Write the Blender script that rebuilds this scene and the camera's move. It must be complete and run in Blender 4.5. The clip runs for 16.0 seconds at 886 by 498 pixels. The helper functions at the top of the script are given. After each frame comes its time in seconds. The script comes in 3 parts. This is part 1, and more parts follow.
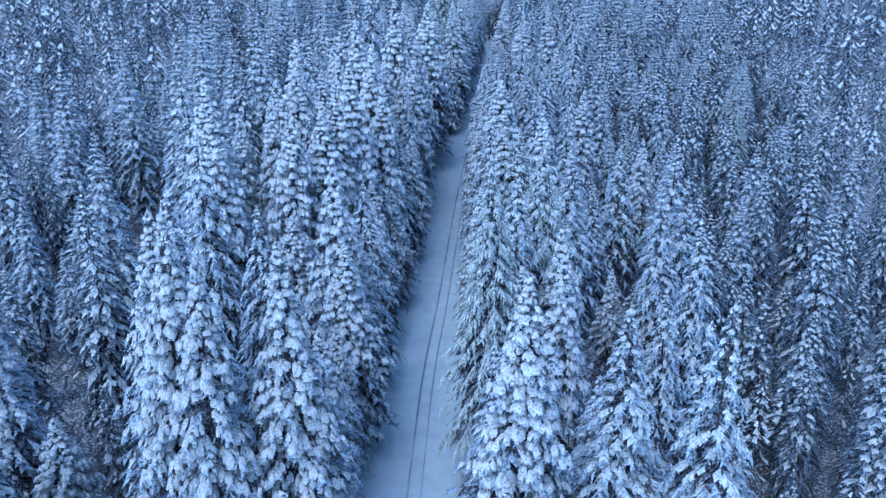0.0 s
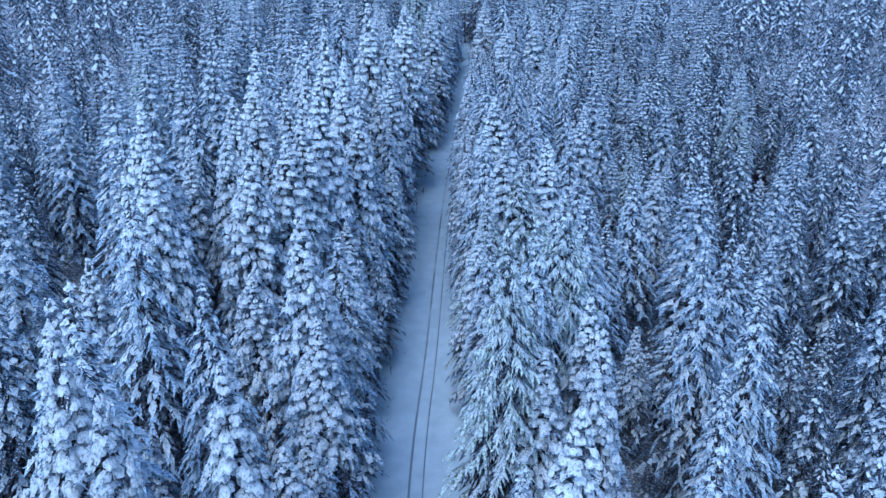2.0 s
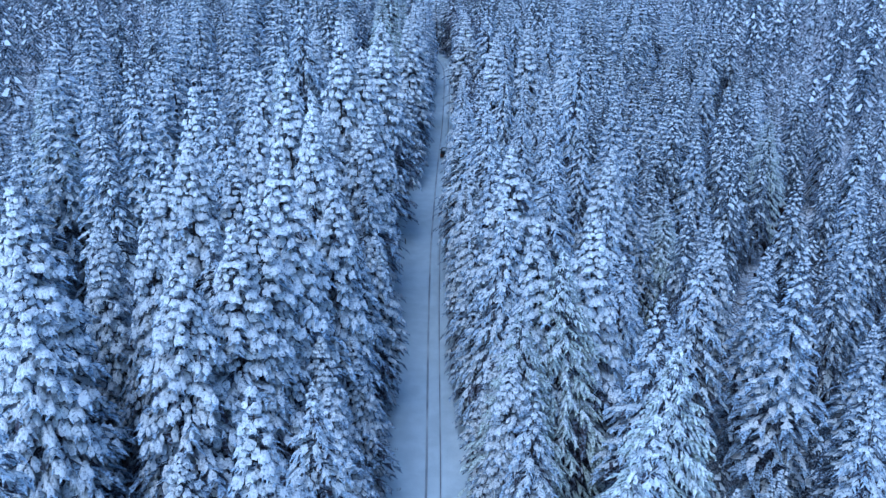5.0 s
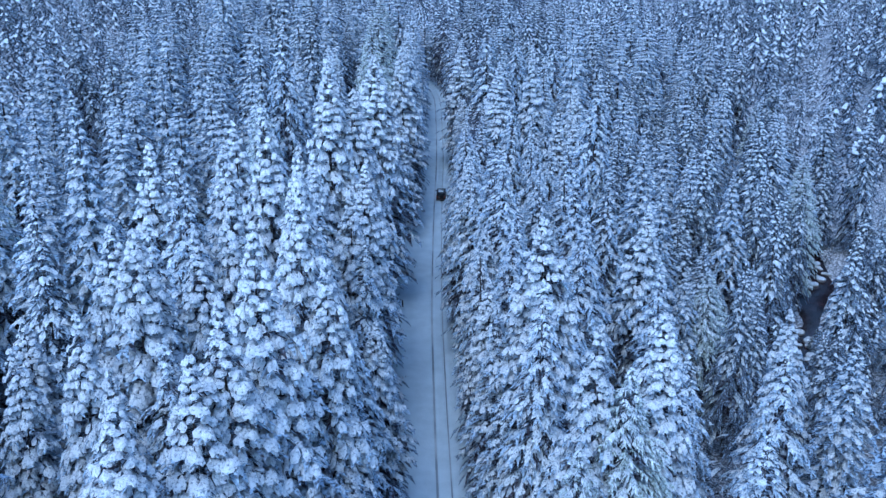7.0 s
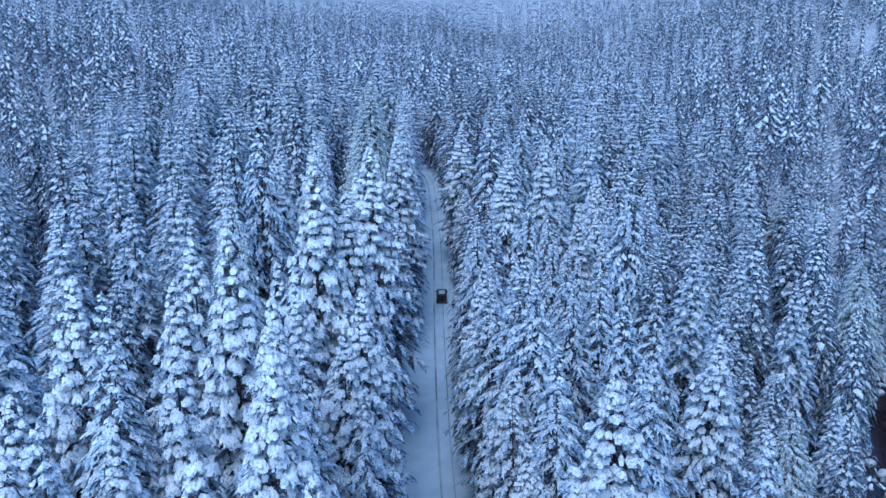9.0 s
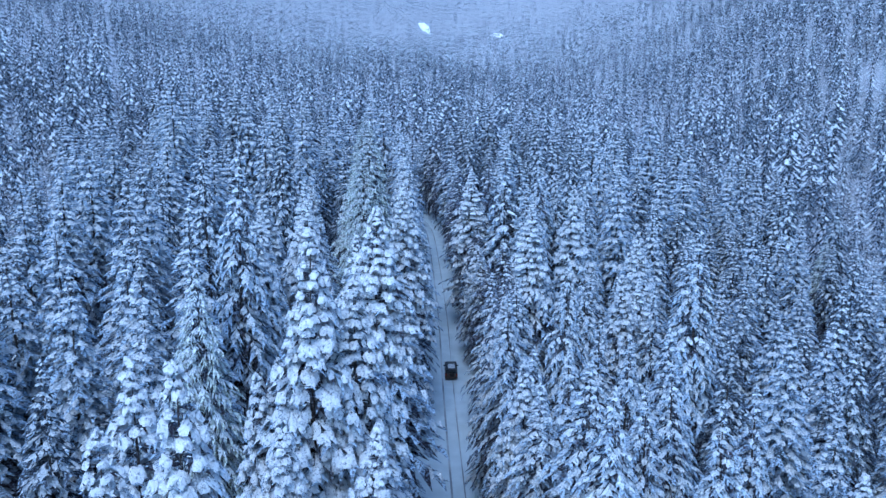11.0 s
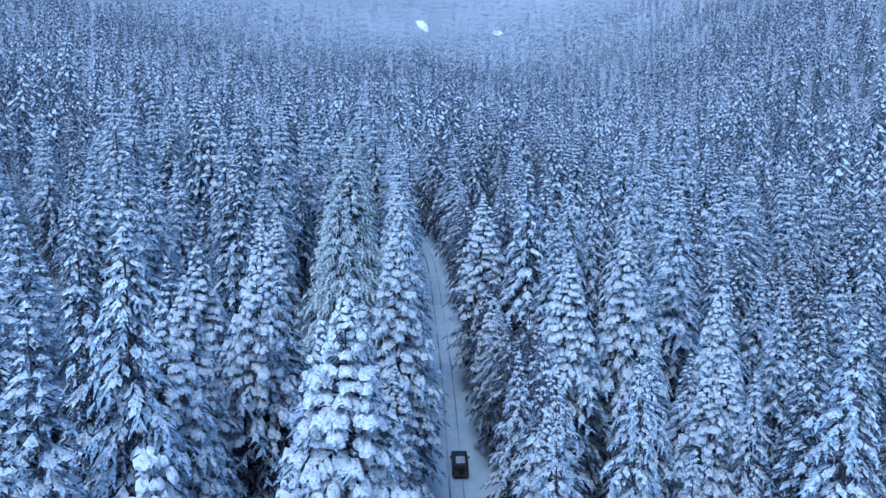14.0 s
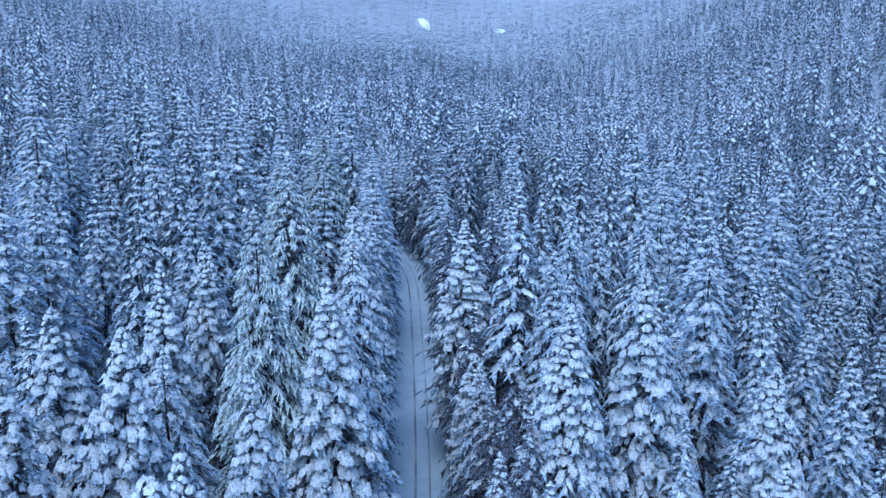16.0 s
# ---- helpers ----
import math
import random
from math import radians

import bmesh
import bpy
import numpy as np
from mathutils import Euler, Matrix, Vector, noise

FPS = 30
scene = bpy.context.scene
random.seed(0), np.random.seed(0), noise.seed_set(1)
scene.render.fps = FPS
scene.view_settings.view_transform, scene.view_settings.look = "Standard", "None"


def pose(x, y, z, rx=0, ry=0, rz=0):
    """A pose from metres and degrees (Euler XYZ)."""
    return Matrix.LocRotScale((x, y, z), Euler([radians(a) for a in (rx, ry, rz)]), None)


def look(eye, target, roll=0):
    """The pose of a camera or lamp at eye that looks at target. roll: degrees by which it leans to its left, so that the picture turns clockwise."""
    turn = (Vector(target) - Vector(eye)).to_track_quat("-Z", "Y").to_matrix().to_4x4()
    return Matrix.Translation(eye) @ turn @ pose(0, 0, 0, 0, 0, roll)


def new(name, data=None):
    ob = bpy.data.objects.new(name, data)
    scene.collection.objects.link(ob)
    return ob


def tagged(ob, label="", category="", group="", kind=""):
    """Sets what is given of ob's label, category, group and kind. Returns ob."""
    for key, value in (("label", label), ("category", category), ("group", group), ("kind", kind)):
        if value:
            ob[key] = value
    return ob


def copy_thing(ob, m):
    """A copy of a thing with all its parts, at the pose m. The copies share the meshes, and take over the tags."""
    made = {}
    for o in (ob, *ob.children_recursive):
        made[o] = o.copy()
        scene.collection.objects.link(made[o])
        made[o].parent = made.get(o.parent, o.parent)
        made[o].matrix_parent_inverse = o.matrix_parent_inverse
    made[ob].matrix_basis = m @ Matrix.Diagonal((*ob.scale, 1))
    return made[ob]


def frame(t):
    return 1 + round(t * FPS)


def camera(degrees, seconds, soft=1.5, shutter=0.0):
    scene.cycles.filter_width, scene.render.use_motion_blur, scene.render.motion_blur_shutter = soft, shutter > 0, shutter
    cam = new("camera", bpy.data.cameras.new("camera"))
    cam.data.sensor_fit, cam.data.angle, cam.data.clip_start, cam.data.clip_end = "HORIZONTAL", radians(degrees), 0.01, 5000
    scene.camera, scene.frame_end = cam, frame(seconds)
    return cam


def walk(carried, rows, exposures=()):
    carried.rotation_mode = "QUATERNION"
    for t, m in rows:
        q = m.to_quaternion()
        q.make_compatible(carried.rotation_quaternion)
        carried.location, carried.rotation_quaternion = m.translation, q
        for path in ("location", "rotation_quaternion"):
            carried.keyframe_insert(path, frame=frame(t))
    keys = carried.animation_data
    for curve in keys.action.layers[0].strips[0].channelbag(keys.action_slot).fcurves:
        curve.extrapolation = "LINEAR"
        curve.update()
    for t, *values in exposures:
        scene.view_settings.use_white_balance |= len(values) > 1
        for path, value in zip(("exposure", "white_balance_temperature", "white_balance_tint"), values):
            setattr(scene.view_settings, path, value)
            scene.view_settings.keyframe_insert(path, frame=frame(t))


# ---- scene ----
cam = camera(56.0, 16.0, soft=1.4)
# seconds, place, yaw, pitch, roll of the drone
ROWS = [
    (0.0, 0.00, 0.00, 67.30, -0.02, -19.98, -0.04),
    (0.5, -0.61, 4.85, 67.25, -0.54, -20.02, -0.07),
    (1.0, -1.24, 9.84, 67.19, -1.11, -20.05, -0.07),
    (1.5, -1.84, 14.90, 67.14, -1.71, -20.09, -0.05),
    (2.0, -2.44, 20.08, 67.12, -2.27, -20.13, -0.01),
    (2.5, -3.04, 25.33, 67.10, -2.83, -20.14, 0.03),
    (3.0, -3.70, 30.71, 67.05, -3.41, -20.14, 0.03),
    (3.5, -4.28, 36.02, 67.06, -3.94, -20.14, -0.00),
    (4.0, -4.82, 41.35, 67.08, -4.40, -20.13, -0.06),
    (6.5, -6.90, 65.20, 67.71, -6.21, -19.60, 0.00),
    (7.0, -7.24, 70.16, 67.72, -6.58, -18.87, 0.01),
    (7.5, -7.50, 75.31, 67.66, -6.94, -17.84, 0.02),
    (8.0, -7.72, 80.56, 67.65, -7.26, -16.59, 0.06),
    (8.5, -7.79, 85.91, 67.54, -7.53, -15.21, 0.14),
    (9.0, -7.87, 91.28, 67.43, -7.80, -13.87, 0.15),
    (11.5, -8.94, 117.89, 66.99, -8.94, -11.30, -0.18),
    (12.0, -8.78, 123.12, 67.05, -9.00, -11.31, -0.15),
    (12.5, -8.30, 128.26, 67.17, -9.00, -11.36, -0.09),
    (13.0, -7.52, 133.43, 67.29, -8.99, -11.40, -0.03),
    (13.5, -6.30, 138.70, 67.36, -8.97, -11.43, 0.03),
    (14.0, -4.75, 144.04, 67.38, -8.94, -11.46, 0.07),
    (14.5, -2.94, 149.38, 67.40, -8.87, -11.51, 0.10),
    (15.0, -1.09, 154.60, 67.38, -8.78, -11.54, 0.10),
    (15.5, 0.56, 159.77, 67.37, -8.74, -11.57, 0.06),
    (16.0, 2.04, 165.04, 67.30, -8.70, -11.55, 0.02),
]
EXPOSURES = [(0.0, 1.2, 4680, 3), (4.0, 1.23, 4680, 3), (9.0, 1.28, 4680, 3), (12.5, 1.26, 4710, 3), (16.0, 1.26, 4720, 3)]
walk(cam, [(t, pose(x, y, z, 90 + pitch, roll, yaw)) for t, x, y, z, yaw, pitch, roll in ROWS], EXPOSURES)

# ---- light: blue winter dusk under thin cloud ----
SUN_UP, SUN_TURN = 56.0, 215.0
world = bpy.data.worlds.new("sky")
scene.world = world
world.use_nodes = True
wn = world.node_tree.nodes
sky = wn.new("ShaderNodeTexSky")
sky.sky_type, sky.sun_disc = "NISHITA", False
sky.sun_elevation, sky.sun_rotation = radians(SUN_UP), radians(SUN_TURN)
wn["Background"].inputs["Strength"].default_value = 0.135
world.node_tree.links.new(sky.outputs["Color"], wn["Background"].inputs["Color"])
sun = new("sun", bpy.data.lights.new("sun", "SUN"))
sun.data.energy, sun.data.angle, sun.data.color = 0.75, radians(50), (1.0, 0.96, 0.92)
a, e = radians(SUN_TURN), radians(SUN_UP)
sun.matrix_world = look((0, 0, 200), (-math.sin(a) * math.cos(e), -math.cos(a) * math.cos(e), 200 - math.sin(e)))


# ---- materials ----
def material(name, rough=0.8):
    m = bpy.data.materials.new(name)
    m.use_nodes = True
    n, l = m.node_tree.nodes, m.node_tree.links
    b = n["Principled BSDF"]
    b.inputs["Roughness"].default_value = rough
    b.inputs["Specular IOR Level"].default_value = 0.2
    return m, n, l, b


def noise_node(n, l, scale, detail=3.0, coords="Object"):
    c = n.new("ShaderNodeTexCoord")
    t = n.new("ShaderNodeTexNoise")
    t.inputs["Scale"].default_value, t.inputs["Detail"].default_value = scale, detail
    l.new(c.outputs[coords], t.inputs["Vector"])
    return t.outputs["Fac"]


def ramp(n, l, fac, stops):
    r = n.new("ShaderNodeValToRGB")
    while len(r.color_ramp.elements) < len(stops):
        r.color_ramp.elements.new(0.5)
    for el, (p, c) in zip(r.color_ramp.elements, stops):
        el.position, el.color = p, (*c, 1)
    l.new(fac, r.inputs["Fac"])
    return r.outputs["Color"]


def mix(n, l, fac, a_col, b_col, blend="MIX"):
    m = n.new("ShaderNodeMix")
    m.data_type, m.blend_type = "RGBA", blend
    for sock, v in ((m.inputs[0], fac), (m.inputs[6], a_col), (m.inputs[7], b_col)):
        if isinstance(v, (int, float)):
            sock.default_value = v
        elif isinstance(v, tuple):
            sock.default_value = (*v, 1)
        else:
            l.new(v, sock)
    return m.outputs[2]


def bump(n, l, b, fac, strength, distance):
    u = n.new("ShaderNodeBump")
    u.inputs["Strength"].default_value, u.inputs["Distance"].default_value = strength, distance
    l.new(fac, u.inputs["Height"])
    l.new(u.outputs["Normal"], b.inputs["Normal"])


def object_random(n):
    return n.new("ShaderNodeObjectInfo").outputs["Random"]


def snow_material(name, low, high, scale, twig, cover):
    """Lying snow, broken here and there by the needles and twigs under it."""
    m, n, l, b = material(name, 0.75)
    col = ramp(n, l, noise_node(n, l, scale), [(0.3, low), (0.7, high)])
    k = n.new("ShaderNodeMapRange")
    l.new(noise_node(n, l, 6.0, 6), k.inputs["Value"])
    k.inputs["From Min"].default_value, k.inputs["From Max"].default_value = cover, cover + 0.22
    col = mix(n, l, k.outputs["Result"], col, twig)
    shade = n.new("ShaderNodeMapRange")
    l.new(object_random(n), shade.inputs["Value"])
    shade.inputs["To Min"].default_value, shade.inputs["To Max"].default_value = 0.82, 1.0
    l.new(mix(n, l, 1.0, col, shade.outputs["Result"], "MULTIPLY"), b.inputs["Base Color"])
    bump(n, l, b, noise_node(n, l, scale * 4, 4), 0.6, 0.2)
    return m


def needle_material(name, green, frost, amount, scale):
    m, n, l, b = material(name, 0.85)
    f = noise_node(n, l, scale, 4)
    dark = ramp(n, l, noise_node(n, l, 0.6, 2), [(0.35, tuple(0.6 * c for c in green)), (0.65, green)])
    k = n.new("ShaderNodeMapRange")
    l.new(f, k.inputs["Value"])
    k.inputs["From Min"].default_value, k.inputs["From Max"].default_value = 0.62 - amount * 0.35, 0.72 - amount * 0.25
    l.new(mix(n, l, k.outputs["Result"], dark, frost), b.inputs["Base Color"])
    return m


def bark_material(name, low, high):
    m, n, l, b = material(name, 0.9)
    f = noise_node(n, l, 6, 5)
    l.new(ramp(n, l, f, [(0.35, low), (0.6, high), (0.72, (0.6, 0.62, 0.65))]), b.inputs["Base Color"])
    bump(n, l, b, f, 0.8, 0.05)
    return m


SNOW = snow_material("bough_snow", (0.54, 0.57, 0.6), (0.76, 0.78, 0.8), 3.0, (0.13, 0.165, 0.205), 0.49)
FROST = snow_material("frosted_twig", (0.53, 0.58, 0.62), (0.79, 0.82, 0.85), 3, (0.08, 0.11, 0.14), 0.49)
NEEDLES = needle_material("spruce_needles", (0.07, 0.078, 0.1), (0.34, 0.42, 0.52), 0.62, 5)
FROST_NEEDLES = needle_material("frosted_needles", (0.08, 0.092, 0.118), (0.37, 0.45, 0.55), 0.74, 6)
DARK_NEEDLES = needle_material("dark_needles", (0.044, 0.05, 0.068), (0.34, 0.42, 0.52), 0.32, 6)
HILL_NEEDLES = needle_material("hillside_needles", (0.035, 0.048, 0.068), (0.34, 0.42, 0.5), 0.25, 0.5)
FAR_NEEDLES = needle_material("far_needles", (0.033, 0.039, 0.055), (0.34, 0.42, 0.52), 0.3, 1.5)
LARCH = needle_material("larch_twigs", (0.15, 0.17, 0.14), (0.46, 0.52, 0.51), 0.7, 5)
# bare twigs, with the shade under the boughs put into their brown
INNER = needle_material("shaded_inner_twigs", (0.048, 0.041, 0.054), (0.24, 0.29, 0.37), 0.4, 4)
# darker needle copy that carries the shade along the right verge
SHADED_NEEDLES = needle_material("shaded_needles", (0.04, 0.038, 0.055), (0.27, 0.32, 0.42), 0.3, 6)
BARK = bark_material("spruce_bark", (0.03, 0.024, 0.022), (0.09, 0.075, 0.07))


# ---- the lie of the land ----
ROAD_Y = [-60, 0, 83, 107, 123, 160, 185, 204, 219, 254, 277, 294, 308, 320, 332, 344, 360, 385, 430, 900]
ROAD_X = [-11.5, -8.0, -2.7, -1.3, 0.4, 2.9, 5.0, 7.3, 9.2, 13.9, 16.2, 17.6, 18.8, 19.4, 18.4, 14.0, 4.0, -14.0, -52.0, -400.0]


def road_x(y):
    """The middle of the road, eased between its bends."""
    return sum(float(np.interp(y + k, ROAD_Y, ROAD_X)) for k in (-8, -4, 0, 4, 8)) / 5


FLOOR_Y = [318, 420, 538, 800, 1128, 1500, 1830, 2600, 3200]
FLOOR_Z = [31.2, 33.5, 36.0, 48.0, 68.0, 105.0, 147.0, 330.0, 470.0]


def road_z(y):
    """Height of the valley floor: it climbs with the road, lies flatter past it, then rises as a mountainside."""
    if y < 300:
        return 0.098 * y
    return sum(0.098 * v if v < 318 else float(np.interp(v, FLOOR_Y, FLOOR_Z)) for v in (y - 18, y - 9, y, y + 9, y + 18)) / 5


def stream_x(y):
    return float(np.interp(y, (40, 158, 206, 340), (20, 47, 78, 122))) + 1.2 * math.sin(y / 11.0)


def valley_x(y):
    """The line that the ground falls away from: the road, and its straight way on past the bend."""
    return road_x(y) if y < 318 else 19.4 + 0.1 * (y - 318)


def ground_z(x, y):
    d = x - valley_x(y)
    z = road_z(y)
    s = max(0.0, abs(d) - 4.5)
    flat = 1.0 if y < 318 else min(1.0, abs(x - road_x(y)) / 14)
    z += 1.3 * noise.noise((x * 0.03, y * 0.03, 0.3)) * min(1, s / 18) * flat
    z += 0.35 * noise.noise((x * 0.2, y * 0.2, 1.3)) * min(1, s / 4) * flat
    if d < 0:
        z += 0.02 * s + float(np.interp(y, (240, 440), (0.0001, 0.0011))) * s * s / (1 + s / 350)
    else:
        z -= 9.0 * (1 - math.exp(-((s / 45.0) ** 2)))
        z += float(np.interp(y, (330, 480, 900, 1500), (0.0028, 0.0042, 0.002, 0.0016))) * max(0.0, s - 95) ** 2 / (1 + max(0.0, s - 95) / 360)
    w = abs(x - stream_x(y))
    if w < 8 and y < 400:
        z -= 1.6 * min(1, (8 - w) / 4)
    if y > 720:
        z += min(1, (y - 720) / 400) * 14 * noise.noise((x * 0.004, y * 0.004, 4))
    return z


def mesh_object(name, verts, faces, mat, parent=None, smooth=True):
    me = bpy.data.meshes.new(name)
    me.from_pydata(verts, [], faces)
    for m in mat if isinstance(mat, (list, tuple)) else [mat]:
        me.materials.append(m)
    if smooth:
        me.polygons.foreach_set("use_smooth", [True] * len(me.polygons))
    me.update()
    ob = new(name, me)
    ob.parent = parent
    return ob


# ground: one sheet, finer round the walk
def steps(lo, hi, fine_lo, fine_hi, fine, grow):
    out = list(np.arange(fine_lo, fine_hi + 0.01, fine))
    v, d = fine_hi, fine
    while v < hi:
        d *= grow
        v += d
        out.append(v)
    v, d = fine_lo, fine
    while v > lo:
        d *= grow
        v -= d
        out.insert(0, v)
    return out


gx, gy = steps(-2200, 2200, -70, 115, 2.5, 1.12), steps(-600, 3000, 0, 380, 2.5, 1.1)
gv = [(x, y, ground_z(x, y) - 0.35 * (-10 < x - road_x(y) < 6.5 and y < 385)) for y in gy for x in gx]
nx = len(gx)
gf = [(j * nx + i, j * nx + i + 1, (j + 1) * nx + i + 1, (j + 1) * nx + i) for j in range(len(gy) - 1) for i in range(nx - 1)]
GROUND, n_, l_, b_ = material("shaded_ground_snow", 0.8)
g1 = ramp(n_, l_, noise_node(n_, l_, 0.15, 4), [(0.35, (0.66, 0.69, 0.72)), (0.65, (0.82, 0.83, 0.85))])
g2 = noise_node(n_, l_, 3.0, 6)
# dark litter mottle spread wide, standing in for the shade under the trees
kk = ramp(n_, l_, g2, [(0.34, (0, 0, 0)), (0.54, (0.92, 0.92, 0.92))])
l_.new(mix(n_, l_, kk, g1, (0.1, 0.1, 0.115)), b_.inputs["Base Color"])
bump(n_, l_, b_, noise_node(n_, l_, 1.2, 5), 0.6, 0.3)
tagged(mesh_object("ground", gv, gf, GROUND), "snow-covered forest floor on a valley slope, its colour darkened for shade", "ground", kind="structure")

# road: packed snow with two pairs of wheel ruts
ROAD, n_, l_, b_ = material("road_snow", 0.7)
# blue of this packed snow includes the sky light in the shaded lane
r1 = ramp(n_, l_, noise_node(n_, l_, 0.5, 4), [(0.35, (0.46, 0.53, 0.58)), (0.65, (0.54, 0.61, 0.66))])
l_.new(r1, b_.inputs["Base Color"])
bump(n_, l_, b_, noise_node(n_, l_, 3.0, 5), 0.4, 0.08)
RUT, n_, l_, b_ = material("rut_snow", 0.6)
l_.new(ramp(n_, l_, noise_node(n_, l_, 0.14, 5), [(0.42, (0.2, 0.22, 0.25)), (0.7, (0.48, 0.52, 0.55))]), b_.inputs["Base Color"])
bump(n_, l_, b_, noise_node(n_, l_, 5.0, 4), 0.5, 0.05)

LANE = [-10.5, -9.0, -7.2, -5.6, -4.4, -4.0, -3.3, -2.4, -1.6, -1.1, -0.84, -0.71, -0.55, -0.3, 0.1, 0.5, 0.67, 0.8, 0.95, 1.3, 2.0, 2.7, 3.3, 3.9, 4.8, 6.2, 7.4]
DIP = [-0.5, -0.1, 0.05, 0.2, 0.22, 0.15, 0.1, 0.02, 0.01, 0.02, -0.05, -0.05, 0.02, 0.03, 0.03, 0.02, -0.05, -0.05, 0.02, 0.01, 0.02, 0.1, 0.2, 0.22, 0.15, 0.0, -0.5]
RUTS = (9, 15)
ry = np.arange(-30, 385, 1.0)
rv, rf, rm = [], [], []
for j, y in enumerate(ry):
    for i, (u, d) in enumerate(zip(LANE, DIP)):
        drift = 0.3 * math.sin(y / 23.0) - 0.1 if 7 < i < 18 else (0.9 * noise.noise((y * 0.12, i * 3.1, 0)) if abs(u) > 2.3 else 0.3 * math.sin(y / 23.0) - 0.1)
        rv.append((road_x(y) + u + drift * (0.5 if abs(u) > 2.3 else 1), y, road_z(y) + d + 0.05 * noise.noise((u, y * 0.4, 5))))
nl = len(LANE)
for j in range(len(ry) - 1):
    for i in range(nl - 1):
        rf.append((j * nl + i, j * nl + i + 1, (j + 1) * nl + i + 1, (j + 1) * nl + i))
        rm.append(1 if i in RUTS else 0)
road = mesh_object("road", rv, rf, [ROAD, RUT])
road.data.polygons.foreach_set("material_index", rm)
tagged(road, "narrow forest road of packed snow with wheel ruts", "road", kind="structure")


# ---- trees ----
class Shell:
    """Vertices and faces gathered for one mesh."""

    def __init__(self):
        self.v, self.f, self.m = [], [], []

    def finger(self, p, d, side, length, width, high, sag):
        """A small blunt lump of snow along one twig."""
        i = len(self.v)
        mid = p + d * (0.62 * length) - Vector((0, 0, 0.45 * sag))
        end = p + d * length - Vector((0, 0, sag + 0.5 * high))
        self.v += [p + Vector((0, 0, 0.4 * high)), mid + side * width, end + side * (0.62 * width), end - side * (0.62 * width), mid - side * width, mid + d * (0.08 * length) + Vector((0, 0, high))]
        self.f += [(i, i + 1, i + 5), (i + 1, i + 2, i + 5), (i + 2, i + 3, i + 5), (i + 3, i + 4, i + 5), (i + 4, i, i + 5)]

    def kite(self, p, d, side, length, width, high, sag):
        """A slim ridge of frost or snow on one twig."""
        i = len(self.v)
        mid = p + d * (0.55 * length) - Vector((0, 0, 0.4 * sag + 0.5 * high))
        self.v += [p + Vector((0, 0, 0.3 * high)), mid + side * width, p + d * length - Vector((0, 0, sag)), mid - side * width]
        self.f += [(i, i + 1, i + 2), (i, i + 2, i + 3)]

    def frond(self, rng, spine, side, width, hang, bare):
        """A bough: pointed side twigs that hang from a curved spine, leafless and shade-dark near the trunk."""
        i, n = len(self.v), len(spine) - 1
        self.v += spine
        for k in range(n):
            a, b = spine[k], spine[k + 1]
            ahead = (b - a).normalized()
            u = (k + 0.5) / n
            w0 = width * (0.55 + 1.5 * u - 1.75 * u * u)
            for sign in (-1, 1):
                w = w0 * rng.uniform(0.6, 1.3)
                j = len(self.v)
                self.v.append(b + side * (sign * w) + ahead * (0.5 * w) + Vector((0, 0, -hang * w * rng.uniform(0.6, 1.4))))
                self.f.append((i + k, j, i + k + 1) if sign < 0 else (i + k + 1, j, i + k))
                self.m.append(1 if u < bare else 0)

    def twig(self, p, q, r):
        """A thin three-sided stick."""
        i = len(self.v)
        d = (q - p).normalized()
        a = d.orthogonal().normalized()
        b = d.cross(a)
        for k in range(3):
            w = 2.094 * k
            self.v.append(p + (a * math.cos(w) + b * math.sin(w)) * r)
        self.v.append(q)
        self.f += [(i, i + 1, i + 3), (i + 1, i + 2, i + 3), (i + 2, i, i + 3)]
        self.m += [0] * 3


def trunk_shell(s, rng, height, base, sides=6):
    rings = 6
    i = len(s.v)
    for k in range(rings + 1):
        h, r = height * k / rings, base * (1 - k / rings) ** 0.9 + 0.02
        ox, oy = (0.06 * rng.uniform(-1, 1), 0.06 * rng.uniform(-1, 1)) if k else (0, 0)
        for j in range(sides):
            w = 2 * math.pi * j / sides
            s.v.append(Vector((ox + r * math.cos(w), oy + r * math.sin(w), h - (0.6 if k == 0 else 0))))
    for k in range(rings):
        for j in range(sides):
            a, b = i + k * sides + j, i + k * sides + (j + 1) % sides
            s.f.append((a, b, b + sides, a + sides))


def crown_radius(depth, wide, slope):
    """Radius at that depth under the tip."""
    return wide * (1 - math.exp(-slope * depth / wide)) + 0.1


def bough(start, out, reach, lift, sag, n, raise_by, length):
    """Points along a bough that leaves the trunk, arches and sinks."""
    pts = []
    for k in range(n + 1):
        q = 0.1 + (length - 0.1) * k / n
        pts.append(start + out * (reach * q) + Vector((0, 0, lift * reach * q - sag * q * q + raise_by * (1 - 0.6 * k / n))))
    return pts


def conifer(name, seed, height, wide, slope, whorl, droop, snow_share, fine, mats, tag, full, breadth=0.27, hang=0.35, crowd=1.0, lift_top=0.45):
    """A spruce or fir: trunk, crown of needle boughs, and the snow that lies on them in cushions (full) or in fingers."""
    rng = random.Random(seed)
    stem, green, white = Shell(), Shell(), Shell()
    trunk_shell(stem, rng, height * 0.97, 0.010 * height)
    z, foot = height - 0.35, 0.13 * height
    lobe = [rng.uniform(0.84, 1.14) for _ in range(9)]
    while z > foot:
        depth = height - z
        u = 1 - depth / height
        low = z < 0.4 * height
        r = crown_radius(depth, wide, slope) * (1 if z > 0.4 * height else 0.5 + 1.25 * z / height)
        count = max(4, round((3.4 + 1.3 * r * (0.75 if low else 1)) * rng.uniform(0.85, 1.15) * crowd))
        turn = rng.uniform(0, 6.28)
